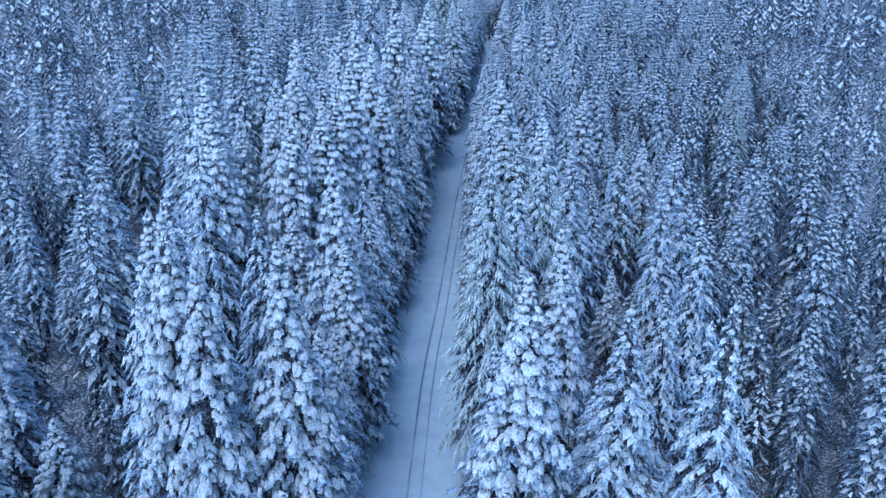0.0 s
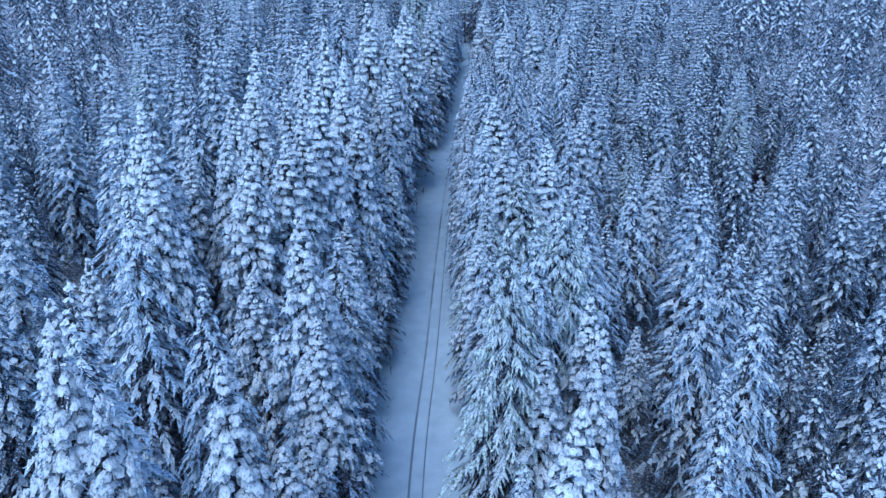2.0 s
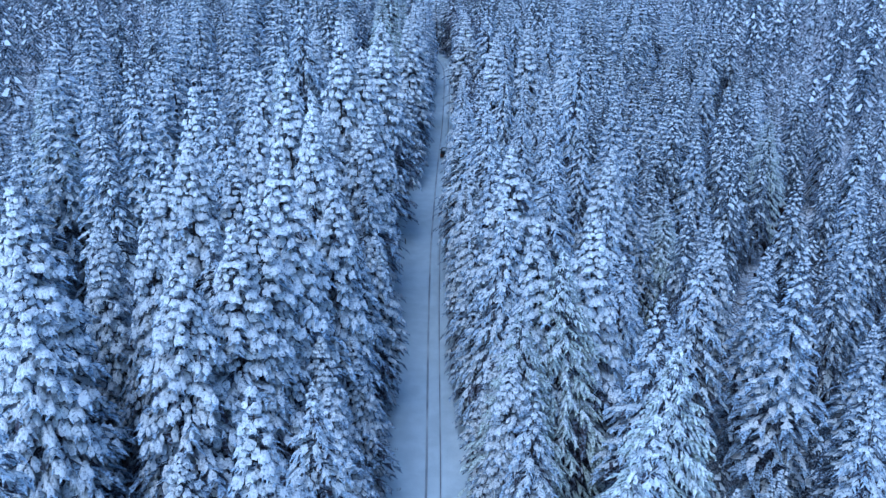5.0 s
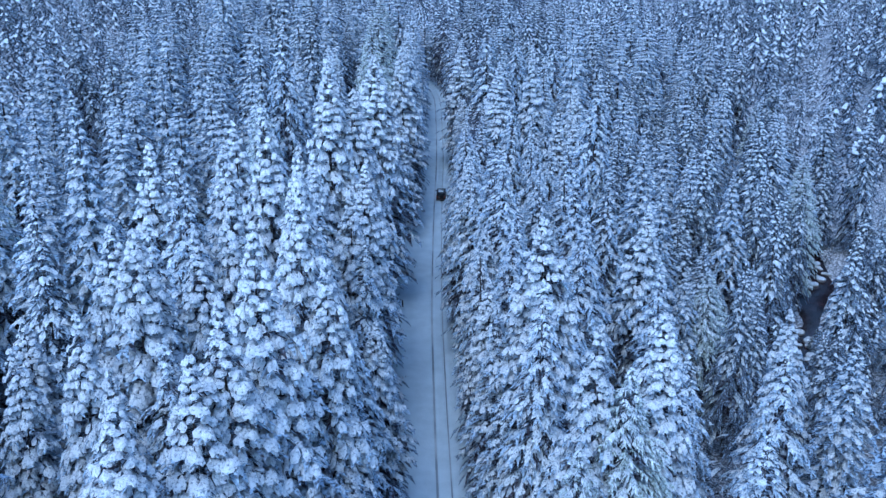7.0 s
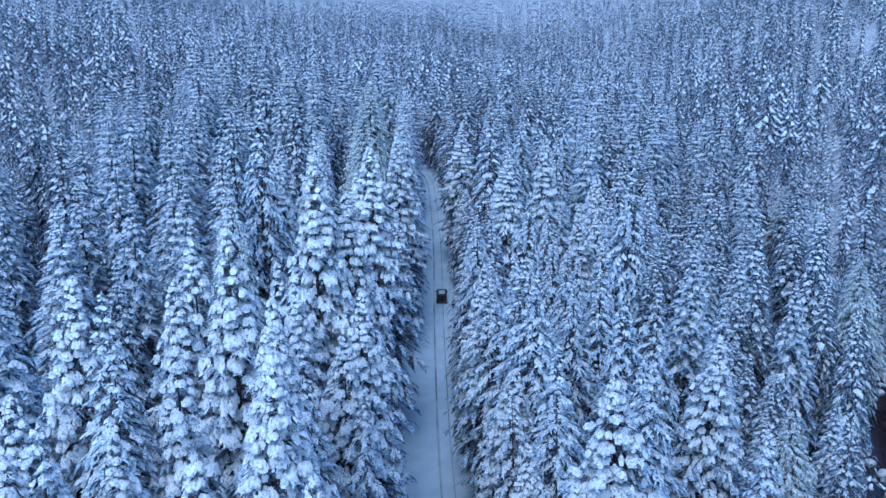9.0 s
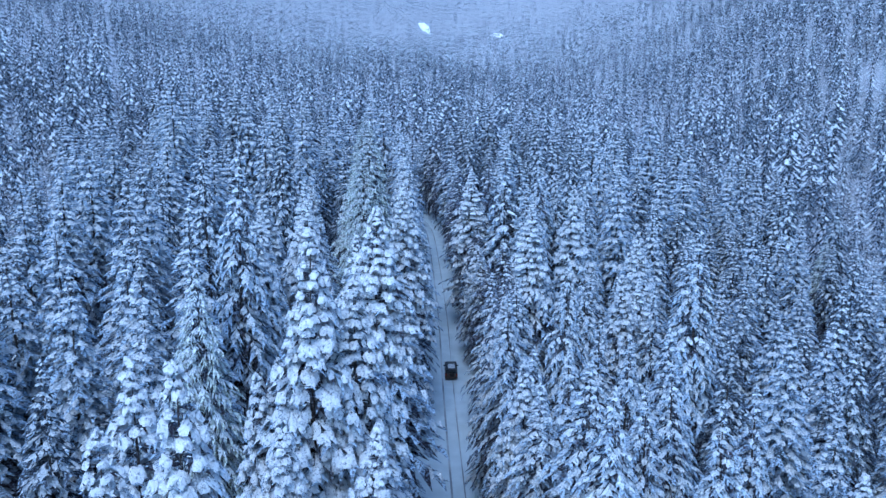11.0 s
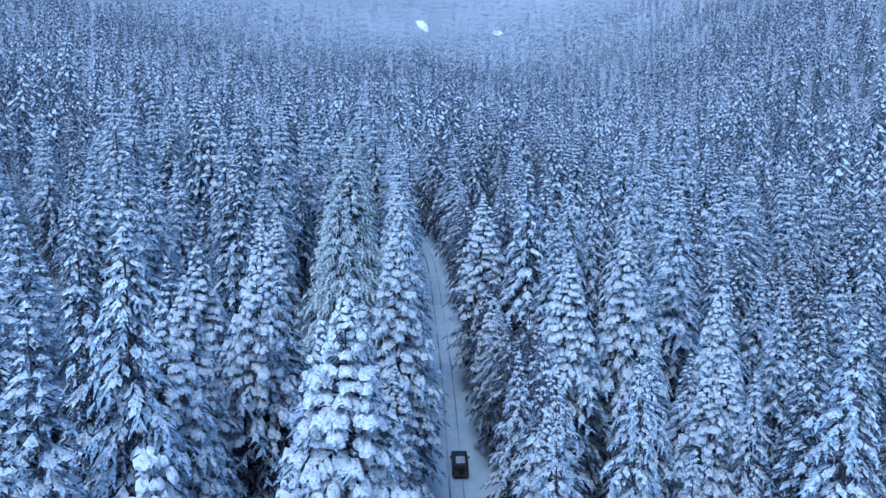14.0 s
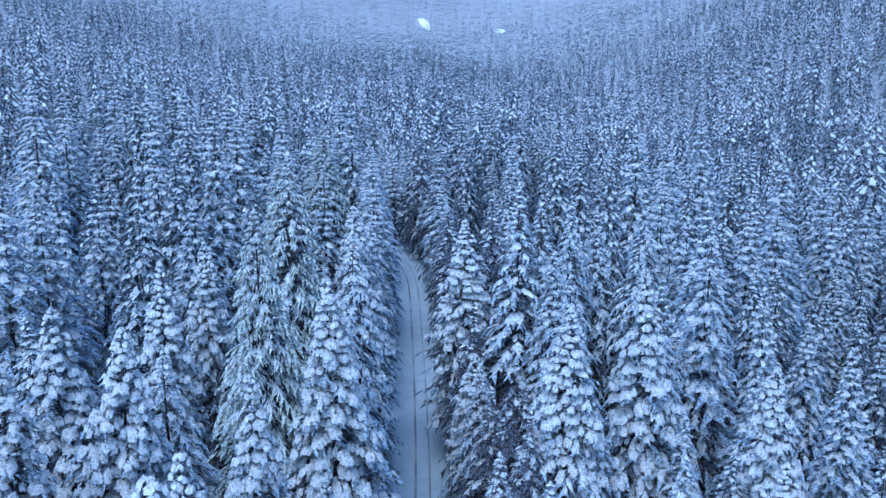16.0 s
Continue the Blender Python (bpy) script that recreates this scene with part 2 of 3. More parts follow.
        for k in range(count):
            w = turn + 2 * math.pi * (k + rng.uniform(-0.33, 0.33)) / count
            reach = r * rng.uniform(0.84, 1.12) * lobe[int((w + 0.15 * z) * 9 / 6.2832) % 9]
            if rng.random() < 0.1:
                reach *= 0.6
            out = Vector((math.cos(w), math.sin(w), 0))
            side = Vector((-math.sin(w), math.cos(w), rng.uniform(-0.25, 0.25)))
            lift = lift_top * u * u - 0.1
            sag = (0.72 if full else 0.9) * droop * reach * rng.uniform(0.85, 1.15) * (1.6 if low else 1)
            start = Vector((0, 0, z + rng.uniform(-0.13, 0.13) * whorl))
            half = (breadth * min(reach, 1.6 + 0.4 * reach) + 0.14) * rng.uniform(0.8, 1.25)
            # more dark bare twigs and less snow lower down stand in for shade
            green.frond(rng, bough(start, out, reach, lift, sag, fine, -0.14, 1.04), side, half * 1.12, hang + 0.15, (0.7 if u < 0.5 else 0.4) if fine > 2 else 0.5 if u < 0.5 else 0.2)
            if rng.random() > snow_share * min(1, max(0.45 if full else 0.35, 0.4 + 2.0 * (u - 0.3))):
                continue
            # a bough laden like a feather: fingers to both sides of its spine and one at its tip
            high = (min(0.45, 0.16 + 0.08 * reach) if full else 0.06 + 0.025 * reach) * rng.uniform(0.75, 1.25)
            if fine < 3:
                pairs, fat, longest = max(1, min(4, round(1.1 * reach))), 0.42 if full else 0.34, 1.5
            elif full:
                pairs, fat, longest = max(1, min(6, round(1.6 * reach + 0.3))), 0.52, 0.7
            elif mats[1] is LARCH:
                pairs, fat, longest = max(3, min(11, round(2.8 * reach + 0.3))), 0.08, 1.5
            else:
                pairs, fat, longest = max(2, min(8, round(2.1 * reach + 0.3))), 0.25, 1.2
            lay = white.finger if full and fine > 2 else white.kite
            for j in range(2 * pairs + 1):
                sign = 0 if j == 2 * pairs else (-1, 1)[j % 2]
                q = 0.25 + 0.6 * (j // 2 + rng.uniform(0.1, 0.9)) / pairs if sign else rng.uniform(0.45, 0.6)
                p = start + out * (reach * q) + Vector((0, 0, lift * reach * q - sag * q * q + 0.04))
                if sign and rng.random() < 0.2:
                    continue
                size = half * rng.uniform(0.3, 0.8) * (1.3 - 0.6 * q) + 0.15 if sign else reach * (1.02 - q)
                if not sign and size > longest:
                    q, size = 1.02 - longest / reach, longest
                    p = start + out * (reach * q) + Vector((0, 0, lift * reach * q - sag * q * q + 0.04))
                ahead = (out + side * (sign * rng.uniform(0.8, 1.7))).normalized()
                across = Vector((-ahead.y, ahead.x, 0))
                lay(p, ahead, across, size, min((0.36 if fine > 2 else 0.5) * rng.uniform(0.55, 1.1), fat * size * rng.uniform(0.8, 1.25) + 0.05), high, (hang * 0.8 + 0.15) * size if sign else sag * (1 - q * q) - lift * reach * (1 - q) + 0.1 * size)
        z -= whorl * (0.45 + 0.55 * min(1, depth / 9)) * rng.uniform(0.8, 1.2) * (1.25 if low else 1)
    # leader shoot
    green.twig(Vector((0, 0, height - 1.3)), Vector((0.05, 0, height + 0.25)), 0.09)
    white.finger(Vector((0, -0.12, height - 0.25)), Vector((0, 1, 0)), Vector((1, 0, 0)), 0.3, 0.14, 0.3, 0.1)
    thing = new(name)
    mesh_object("trunk", stem.v, stem.f, mats[0], thing)
    crown = mesh_object("crown", green.v, green.f, (mats[1], INNER), thing)
    crown.data.polygons.foreach_set("material_index", green.m)
    tagged(crown, "frosted needle boughs, bare near the trunk in a shade-dark brown", kind="stuff")
    tagged(mesh_object("snow", white.v, white.f, mats[2], thing), "white snow lying on the boughs", kind="stuff")
    return tagged(thing, *tag)


HEAVY = ("tall spruce with boughs weighed down by thick snow", "tree", "snowy spruces")
LIGHT = ("slender spruce dusted with snow and hoar frost", "tree", "frosted spruces")
WIDE = ("broad fir with level tiers of snowy boughs", "tree", "snowy firs")
SLIM = ("slim young spruce, half covered in snow", "tree", "young spruces")
ROADSIDE = ("roadside spruce with shade put into its dark needles and little snow", "tree", "roadside spruces")
BARE = ("greenish grey larch with thin frosted hanging twigs", "tree", "larches")
heavy = [conifer("spruce", 10 + i, h, w, k, 1.0, d, 0.95, 4, (BARK, NEEDLES, SNOW), HEAVY, True, 0.27, 0.4, 1.0, 0.35)
         for i, (h, w, k, d) in enumerate(((37, 7.6, 0.35, 0.34), (38, 6.8, 0.31, 0.42), (35, 8.0, 0.37, 0.28), (36, 7.4, 0.34, 0.38), (34, 6.6, 0.31, 0.46), (36, 8.2, 0.38, 0.25)))]
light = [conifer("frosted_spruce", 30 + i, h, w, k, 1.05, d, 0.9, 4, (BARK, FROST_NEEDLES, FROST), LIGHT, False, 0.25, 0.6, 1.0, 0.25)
         for i, (h, w, k, d) in enumerate(((32, 6.2, 0.28, 0.5), (34, 6.8, 0.3, 0.6), (30, 5.8, 0.27, 0.55), (29, 6.4, 0.31, 0.42), (33, 7.4, 0.34, 0.3), (31, 6.6, 0.3, 0.5)))]
# roadside row in the shade-dark needles
shaded = [conifer("roadside_spruce", 40 + i, h, w, k, 1.05, d, 0.45, 4, (BARK, SHADED_NEEDLES, FROST), ROADSIDE, False, 0.25, 0.6, 1.1, 0.25)
          for i, (h, w, k, d) in enumerate(((31, 6.2, 0.3, 0.5), (29, 5.8, 0.29, 0.55), (33, 6.6, 0.3, 0.45)))]
larches = [conifer("larch", 50 + i, h, w, k, 0.85, d, 0.8, 5, (BARK, LARCH, FROST), BARE, False, 0.18, 0.9, 1.25)
           for i, (h, w, k, d) in enumerate(((36, 7.4, 0.36, 0.35), (33, 6.8, 0.35, 0.4), (35, 7.8, 0.38, 0.3)))]
heavy_far = [conifer("spruce", 110 + i, h, w, k, 1.3, d, 0.93, 2, (BARK, NEEDLES, SNOW), HEAVY, True, 0.3, 0.4, 1.25, 0.25)
             for i, (h, w, k, d) in enumerate(((37, 7.0, 0.3, 0.36), (35, 6.2, 0.28, 0.44), (34, 6.8, 0.3, 0.35)))]
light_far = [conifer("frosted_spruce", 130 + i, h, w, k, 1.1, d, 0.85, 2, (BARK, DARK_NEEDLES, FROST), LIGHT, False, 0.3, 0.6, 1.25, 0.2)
             for i, (h, w, k, d) in enumerate(((32, 5.6, 0.26, 0.5), (30, 5.4, 0.26, 0.6), (29, 6.0, 0.29, 0.38)))]
wide_far = [conifer("fir", 150 + i, h, w, k, 1.3, d, 0.88, 2, (BARK, NEEDLES, SNOW), WIDE, True, 0.3, 0.35, 1.25, 0.25)
            for i, (h, w, k, d) in enumerate(((33, 7.2, 0.32, 0.28), (31, 6.8, 0.31, 0.24), (35, 7.0, 0.3, 0.34)))]
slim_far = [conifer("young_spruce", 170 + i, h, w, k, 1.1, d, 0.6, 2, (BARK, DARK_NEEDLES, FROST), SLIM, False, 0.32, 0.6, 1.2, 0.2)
            for i, (h, w, k, d) in enumerate(((24, 4.4, 0.29, 0.6), (21, 4.2, 0.3, 0.5), (26, 4.4, 0.28, 0.65)))]
STANDARD = {ob.name: ob for ob in heavy + light + shaded + larches + heavy_far + light_far + wide_far + slim_far}
heights = {name: max(c.bound_box[6][2] for c in ob.children) for name, ob in STANDARD.items()}

# standing trees: east, north, height of the tip
LEFT_FIRST = [
    (-18.4, 58.6, 46.2), (-12, 60.9, 46.2), (-22.8, 61.1, 50.2), (-22.9, 67.9, 48.7), (-26.7, 73.6, 44.8), (-18.6, 81.6, 42.8), (-9.6, 87.3, 36.5), (-12.3, 92.9, 45),
    (-28.4, 94.8, 47.5), (-42.3, 99.5, 46.8), (-8.5, 102.1, 39.7), (-30.2, 105.7, 48.5), (-20.6, 109.8, 46.4), (-31.5, 112.7, 50.9), (-17.3, 113.5, 47.2),
    (-15.3, 116.3, 49.6), (-22.2, 116.4, 45.2), (-35.4, 117.5, 47.9), (-10, 117.9, 35.5), (-18.7, 119.1, 45.9), (-14.4, 121.5, 51.9),
    (-37.9, 121.6, 56), (-25.5, 121.7, 46.9), (-22, 123.1, 51.8), (-30.2, 124.8, 43), (-9.3, 127.8, 47.9), (-18.1, 129.4, 49.8),
    (-22.3, 129.5, 50.9), (-11.5, 131.7, 53.2),
]
LEFT_SECOND = [
    (-31.6, 131.8, 42.6), (-20.5, 137.5, 51.7), (-12.1, 137.7, 51.8), (-17.5, 139.4, 50.7), (-33.4, 139.4, 48.9), (-5.4, 140.1, 37.2), (-12.1, 142.3, 52.5),
    (-28.2, 142.9, 46.4), (-23.2, 144.5, 52.5), (-14.3, 147.1, 55.8), (-6.6, 148.7, 43.3), (-10.2, 148.8, 46.9), (-25.9, 149.9, 52.4), (-37.5, 151.2, 51.6),
    (-18.7, 151.8, 51.1), (-7.6, 153.6, 46.1), (-32.9, 153.7, 55.7), (-18.4, 157.2, 53), (-45.2, 157.7, 52.6), (-6.4, 158.1, 47.7), (-3, 158.5, 39),
    (-11.5, 159.8, 47.8), (-21, 161.1, 46.6), (-9.6, 165.4, 58.2), (-37.9, 166.5, 55.2), (-12.3, 167.5, 48), (-5.1, 167.7, 54.7), (-23.4, 169.1, 43.8),
    (-5, 173.3, 53.4), (-8.9, 173.8, 50.8),
]
LEFT_THIRD = [
    (-30, 177.5, 46.3), (-22.9, 180.5, 49.9), (-9.6, 182.1, 45.3), (-19.7, 182.7, 53.1), (-30.6, 187, 51.8), (-24.2, 187.3, 52.8), (-38.3, 187.3, 50.2),
    (-0.9, 189.2, 56.1), (-20.6, 189.6, 56.2), (-40.2, 192.8, 50.4), (-27, 193.6, 52.5), (-17, 196.1, 61.3), (-37.7, 196.3, 51.7), (-34, 197.6, 54),
    (-19.7, 200.5, 60.1), (-39.7, 201.9, 50.7), (-4.5, 202, 51.1), (-14.9, 202.2, 52.8), (-2, 207.8, 52.5), (-30.4, 210.7, 57.7), (-15.6, 211.3, 52.6),
    (-42.3, 215.2, 55.9), (-10.3, 215.4, 53.2), (-46.2, 216, 57.1), (-28.4, 217.3, 58.4), (-8.2, 219.7, 50.7), (-15.4, 220.1, 53.1), (4.2, 220.4, 54.5),
    (-10.5, 231, 53.7), (4.2, 234.1, 55.6),
]
LEFT_FOURTH = [
    (-43.8, 235.1, 58.3), (-14.2, 240.4, 60.2), (6, 241.2, 55.5), (-26.4, 243.7, 59.2), (-42.6, 245.4, 60.2), (-24.8, 250.6, 57.8), (-9.1, 251.4, 51.4),
    (-11.7, 258.6, 55.1), (-26.2, 260, 57.7), (-15.2, 271.6, 60), (-17.6, 274.7, 61.1), (-11.5, 277.2, 63.8), (-14.8, 281.4, 63.7), (-36.7, 290.2, 67.4),
    (-27.8, 290.3, 55.1), (-38.7, 296.6, 69.1), (-17.8, 296.9, 66.8), (-25.2, 298.3, 66.8), (-22.3, 299.6, 66.3), (-10.8, 300.4, 62.8), (-36.8, 304.2, 66.2),
    (-27.8, 312.5, 68.4), (5.2, 327.1, 60.8), (9.6, 327.5, 63), (-9.8, 338.7, 65.9), (7.2, 341.7, 64.1), (-70.2, 486.8, 79.1),
]
RIGHT_FIRST = [
    (20.2, 53.9, 44), (21.1, 57.1, 41), (14.3, 59.1, 41.5), (5.9, 59.8, 44), (12.2, 77.3, 39.7), (8.6, 80.3, 36.8), (24.6, 81.6, 33.6),
    (13.5, 85.8, 39), (7.7, 86.8, 45.8), (29.4, 88, 39.1), (27, 94.6, 41.1), (48.2, 99.2, 36.3), (29.8, 99.5, 40.9), (33.1, 102.8, 37.4),
    (18.4, 112.9, 40.5), (38.4, 113.6, 31.8), (8.7, 120.3, 45.3), (34.6, 121.7, 41.2), (15.1, 122.4, 44.5), (48.5, 128.5, 29), (8, 130.5, 44.9),
    (20.8, 131.6, 37.1), (60.6, 131.9, 35.7), (53.3, 132, 33), (36.8, 132.6, 36.8), (34.3, 138.7, 37), (10.1, 138.8, 47), (21.8, 139.3, 42.4),
]
RIGHT_SECOND = [
    (70.8, 139.7, 35.6), (57.3, 148.5, 34.4), (9.4, 150.3, 42.1), (16.6, 150.5, 43.8), (62.6, 154, 36.1), (11.2, 156.8, 42.7), (19, 157.1, 40.9),
    (26.7, 159.6, 41.8), (42.2, 159.7, 30.8), (32.5, 160.1, 33.7), (10.2, 162.9, 47.7), (57.7, 164.9, 35.8), (20.4, 165.6, 44.9), (44.3, 166.5, 31.2),
    (10.6, 167.6, 47.7), (38.5, 168, 33.6), (13.5, 168.2, 40.9), (32.9, 171.7, 41.4), (26.2, 172, 43.3), (40.3, 172, 32.2), (17.6, 173.2, 43.3),
    (11.5, 174, 46.2), (38, 174.5, 33.6), (22.2, 178.4, 43.2), (39.4, 179.1, 33.7), (33.3, 179.8, 45.6), (18.5, 180.6, 44.8), (55.6, 181.2, 37.6),
]
RIGHT_THIRD = [
    (9.9, 182.3, 44.2), (48.8, 182.5, 39.7), (23.9, 183.6, 45), (30.8, 185.7, 43.7), (42.3, 185.7, 37.9), (54.2, 186.2, 38.8), (45.6, 186.8, 42),
    (29.1, 190.8, 52.7), (23.2, 191.5, 41.5), (46.4, 192.2, 40.9), (10.9, 192.5, 46.5), (20.7, 194.2, 42.5), (34.7, 196.7, 40.8), (50.2, 197.2, 45.1),
    (32.3, 198.8, 50.2), (18.2, 199.6, 48.3), (45, 201.7, 41.6), (61.3, 201.9, 35.3), (31.4, 205.2, 43.7), (40.6, 206.7, 41.1), (28.7, 206.8, 44.3),
    (15.5, 210, 43.6), (68.5, 210.4, 42.6), (25.2, 210.7, 44.6), (32.7, 212.6, 42.4), (79, 215.7, 34.8), (49.1, 215.9, 40.1), (31, 216.5, 41.7),
]
RIGHT_FOURTH = [
    (33.6, 216.9, 47.9), (68.4, 217.8, 40), (29.8, 220.9, 42.6), (17.1, 222.1, 43.4), (20.6, 223.4, 50.7), (49.9, 224, 40.2), (45.9, 224.6, 46),
    (97.3, 225, 32.5), (28.3, 225.9, 53), (65, 226.7, 37.6), (56.2, 228.3, 40), (18.2, 228.5, 45), (30.8, 229.8, 51.2), (16.2, 231.7, 41.6),
    (24.5, 235.5, 50.6), (32.5, 236.3, 46.8), (37.6, 236.5, 54.9), (45.1, 236.9, 48.2), (85.3, 237.3, 38.6), (53.2, 242.7, 42.3), (62, 243.3, 40.5),
    (41.4, 243.3, 56.1), (74, 243.4, 44.2), (25, 243.4, 51), (65.9, 245.3, 44), (22.2, 246.3, 57.5), (88.6, 248, 37.2), (49.2, 248.2, 47.7),
]
RIGHT_FIFTH = [
    (25.5, 248.6, 55.2), (85.7, 250.2, 38.9), (71.7, 250.8, 38.2), (58.9, 251.2, 43.9), (37.3, 251.6, 54.6), (75.1, 251.9, 40.7), (43.1, 252.3, 52.6),
    (29.8, 253.8, 55.1), (48.6, 253.8, 52.8), (67.1, 254.3, 41.6), (88.4, 254.4, 38.1), (33.9, 254.5, 53.2), (63.7, 255.9, 41.4), (21.4, 257.4, 55),
    (42.4, 257.6, 56), (98.7, 257.7, 31.1), (58.4, 258.3, 45.1), (24.3, 258.9, 52.6), (32.4, 261.5, 51.7), (82.4, 261.8, 49.8), (56.7, 262.2, 52.2),
    (61.1, 266.9, 43.6), (73.5, 267.7, 40.3), (64.5, 268.4, 51.2), (77.8, 269.7, 41.6), (117.5, 270, 33.1), (75.5, 271.8, 41.1), (86.9, 272.2, 47.2),
]
RIGHT_SIXTH = [
    (100.5, 272.2, 44.5), (66.8, 273.1, 56.7), (52.8, 273.6, 56.1), (42.2, 275.4, 57.7), (49.2, 275.6, 56.3), (77.4, 276, 50), (111, 276, 35.2),
    (82.2, 280.7, 49.8), (86.6, 282.2, 50), (23.1, 282.2, 50.8), (91.9, 282.7, 48.1), (57.9, 283.2, 45.4), (104.4, 283.9, 57.4), (115.9, 284.8, 35.8),
    (98.8, 287.3, 47), (53.1, 292.7, 61.1), (69.4, 292.9, 55), (59.1, 293.6, 58.7), (74.2, 294.4, 56.8), (138.7, 318.6, 43), (130.6, 320.3, 41.6),
    (112.9, 322.3, 44.1), (82.2, 329.9, 61.8), (129, 340.1, 63.5), (124.5, 343.8, 58), (119.5, 351.8, 54), (157.6, 367.4, 65.6),
]
LARCHES = [
    (4.5, 80.9, 47.3), (11.5, 93, 46.4), (7, 115.4, 38.9), (11.4, 119.6, 42.4), (35.9, 161, 32.9), (-47, 163.5, 52.1), (-17.9, 174.8, 53.9),
    (70.3, 201, 37.5), (-1.8, 225.1, 58.8), (-0.3, 238.9, 61.6), (-1.6, 242.5, 60.3), (90.1, 259.5, 37.4), (3.3, 311.2, 59.9),
]

stand = []  # east, north, height, kind


def near_free(x, y, gap, grid={}):
    """Whether no tree stands within the gap; then takes the place."""
    i, j = int(x // 6), int(y // 6)
    for a in (-1, 0, 1):
        for b in (-1, 0, 1):
            for px, py in grid.get((i + a, j + b), ()):
                if (px - x) ** 2 + (py - y) ** 2 < gap * gap:
                    return False
    grid.setdefault((i, j), []).append((x, y))
    return True


def shoulder(y):
    """How much wider the verge on the left is than elsewhere."""
    return 1.2 * math.exp(-(((y - 98) / 16) ** 2)) + 3.2 * math.exp(-(((y - 178) / 17) ** 2))


def left_verge(y):
    return 7.9 - 1.1 * min(1, max(0, (y - 203) / 12)) + shoulder(y)


def right_verge(y):
    return float(np.interp(y, (90, 112, 135, 170, 205, 235, 260), (8.6, 6.6, 4.4, 4.3, 4.5, 4.4, 4.4)))


def in_glade(x, y):
    """The strip of young growth below the bend of the stream."""
    along, across = -0.55 * (x - 78) - 0.835 * (y - 206), 0.835 * (x - 78) - 0.55 * (y - 206)
    return -4 < along < 50 and abs(across - 1.0) < 4.0


def open_ground(x, y):
    """The road, the stream and its open bank, and a meadow up the slope stay clear of trees."""
    if 0.3 - left_verge(y) < x - road_x(y) < right_verge(y) - 0.2 and y < 395:
        return True
    if abs(0.895 * (x + 46) + 0.446 * (y - 124)) < 4.2 and 103 < y < 144:  # a clearing in the woods
        return True
    bank = 0.5 * math.exp(-(((y - 212) / 24) ** 2))
    if -2.4 - 0.3 * bank < x - stream_x(y) < 2.5 + bank and 172 < y < 330:
        return True
    return any(((x - mx) / rx) ** 2 + ((y - my) / ry_) ** 2 < 1 for mx, my, rx, ry_ in MEADOWS)


MEADOWS = [(249, 474, 10, 14), (243, 2005, 12, 36), (383, 1885, 10, 30)]
rng = random.Random(5)
for trees in (LARCHES, LEFT_FIRST, LEFT_SECOND, LEFT_THIRD, LEFT_FOURTH, RIGHT_FIRST, RIGHT_SECOND, RIGHT_THIRD, RIGHT_FOURTH, RIGHT_FIFTH, RIGHT_SIXTH):
    for x, y, tip in trees:
        if x < road_x(y):
            x = min(x, road_x(y) + 0.5 - left_verge(y))
        else:
            x = max(x, road_x(y) + right_verge(y) - 0.4)
        if not near_free(x, y, 2.3):
            continue
        share = 0.8 if x < road_x(y) else 0.44
        k = "b" if trees is LARCHES else ("h" if rng.random() < share else "l")
        if y > 195 and 0 < x - road_x(y) < 9 and k != "b" and rng.random() < 0.75:
            k = "d"
        stand.append((x, y, min(42.0, max(12.0, tip - ground_z(x, y))), k))
y = 55.0
while y < 335:
    for d in (-left_verge(y) + rng.uniform(-0.5, 0.4), right_verge(y) + rng.uniform(-0.3, 0.6)):
        x, at = road_x(y) + d, y + rng.uniform(-1.2, 1.2)
        if near_free(x, at, 4.2 if d < 0 else 3.1):
            stand.append((x, at, rng.uniform(20, 30) if d < 0 else rng.uniform(18, 28), "h" if rng.random() < (0.92 if d < 0 else 0.42) else "l" if d < 0 or y < 195 or rng.random() < 0.3 else "d"))
    y += 6.2
tries = 0
while tries < 18000:
    tries += 1
    y = rng.uniform(30, 400)
    x = rng.uniform(-48 - 0.2 * y, 52 + 0.24 * y)
    if open_ground(x, y):
        continue
    d = x - valley_x(y)
    if near_free(x, y, rng.uniform(6.8, 9.4) if d < 30 else rng.uniform(7.2, 9.6)):
        roll = rng.random()
        far = abs(d) > 27 or y > 285
        if far:
            k = "h" if roll < (0.3 if d < 0 else 0.1) else ("w" if roll < (0.5 if d < 0 else 0.25) else ("s" if roll < (0.8 if d < 0 else 0.4) else "l"))
        else:
            k = "h" if roll < (0.45 if d < 0 else 0.2) else ("l" if roll < 0.98 else "b")
        h = 33.5 if d < 0 else 31.0
        if in_glade(x, y):
            h = min(h, 0.22 * math.hypot(x - 78, y - 206))  # young growth in the glade below the stream
            k = "s"
            if h < 4:
                continue
        stand.append((x, y, h * (rng.uniform(0.5, 1.02) if far else rng.uniform(0.42, 0.78)) * (0.8 if k == "s" else 1), k))

used = set()
counts = {"h": 0, "l": 0, "d": 0, "b": 0, "w": 0, "s": 0}
rest = []
stand.sort(key=lambda s: abs(s[0] - valley_x(s[1])) + 0.5 * max(0, s[1] - 285) + max(0, 50 - s[1]))
for x, y, h, k in stand:
    if counts[k] >= (36 if k == "b" else 300) or abs(x - valley_x(y)) > 85 or y > 385:
        rest.append((x, y, h))
        continue
    counts[k] += 1
    near = abs(x - valley_x(y)) < (34 if y < 150 else 25) and y < 262
    base = rng.choice({"h": heavy if near else heavy_far, "l": light if near else light_far, "b": larches, "d": shaded, "w": wide_far, "s": slim_far}[k])
    s = h / heights[base.name]
    girth = s ** 0.6 * rng.uniform(0.9, 1.12)
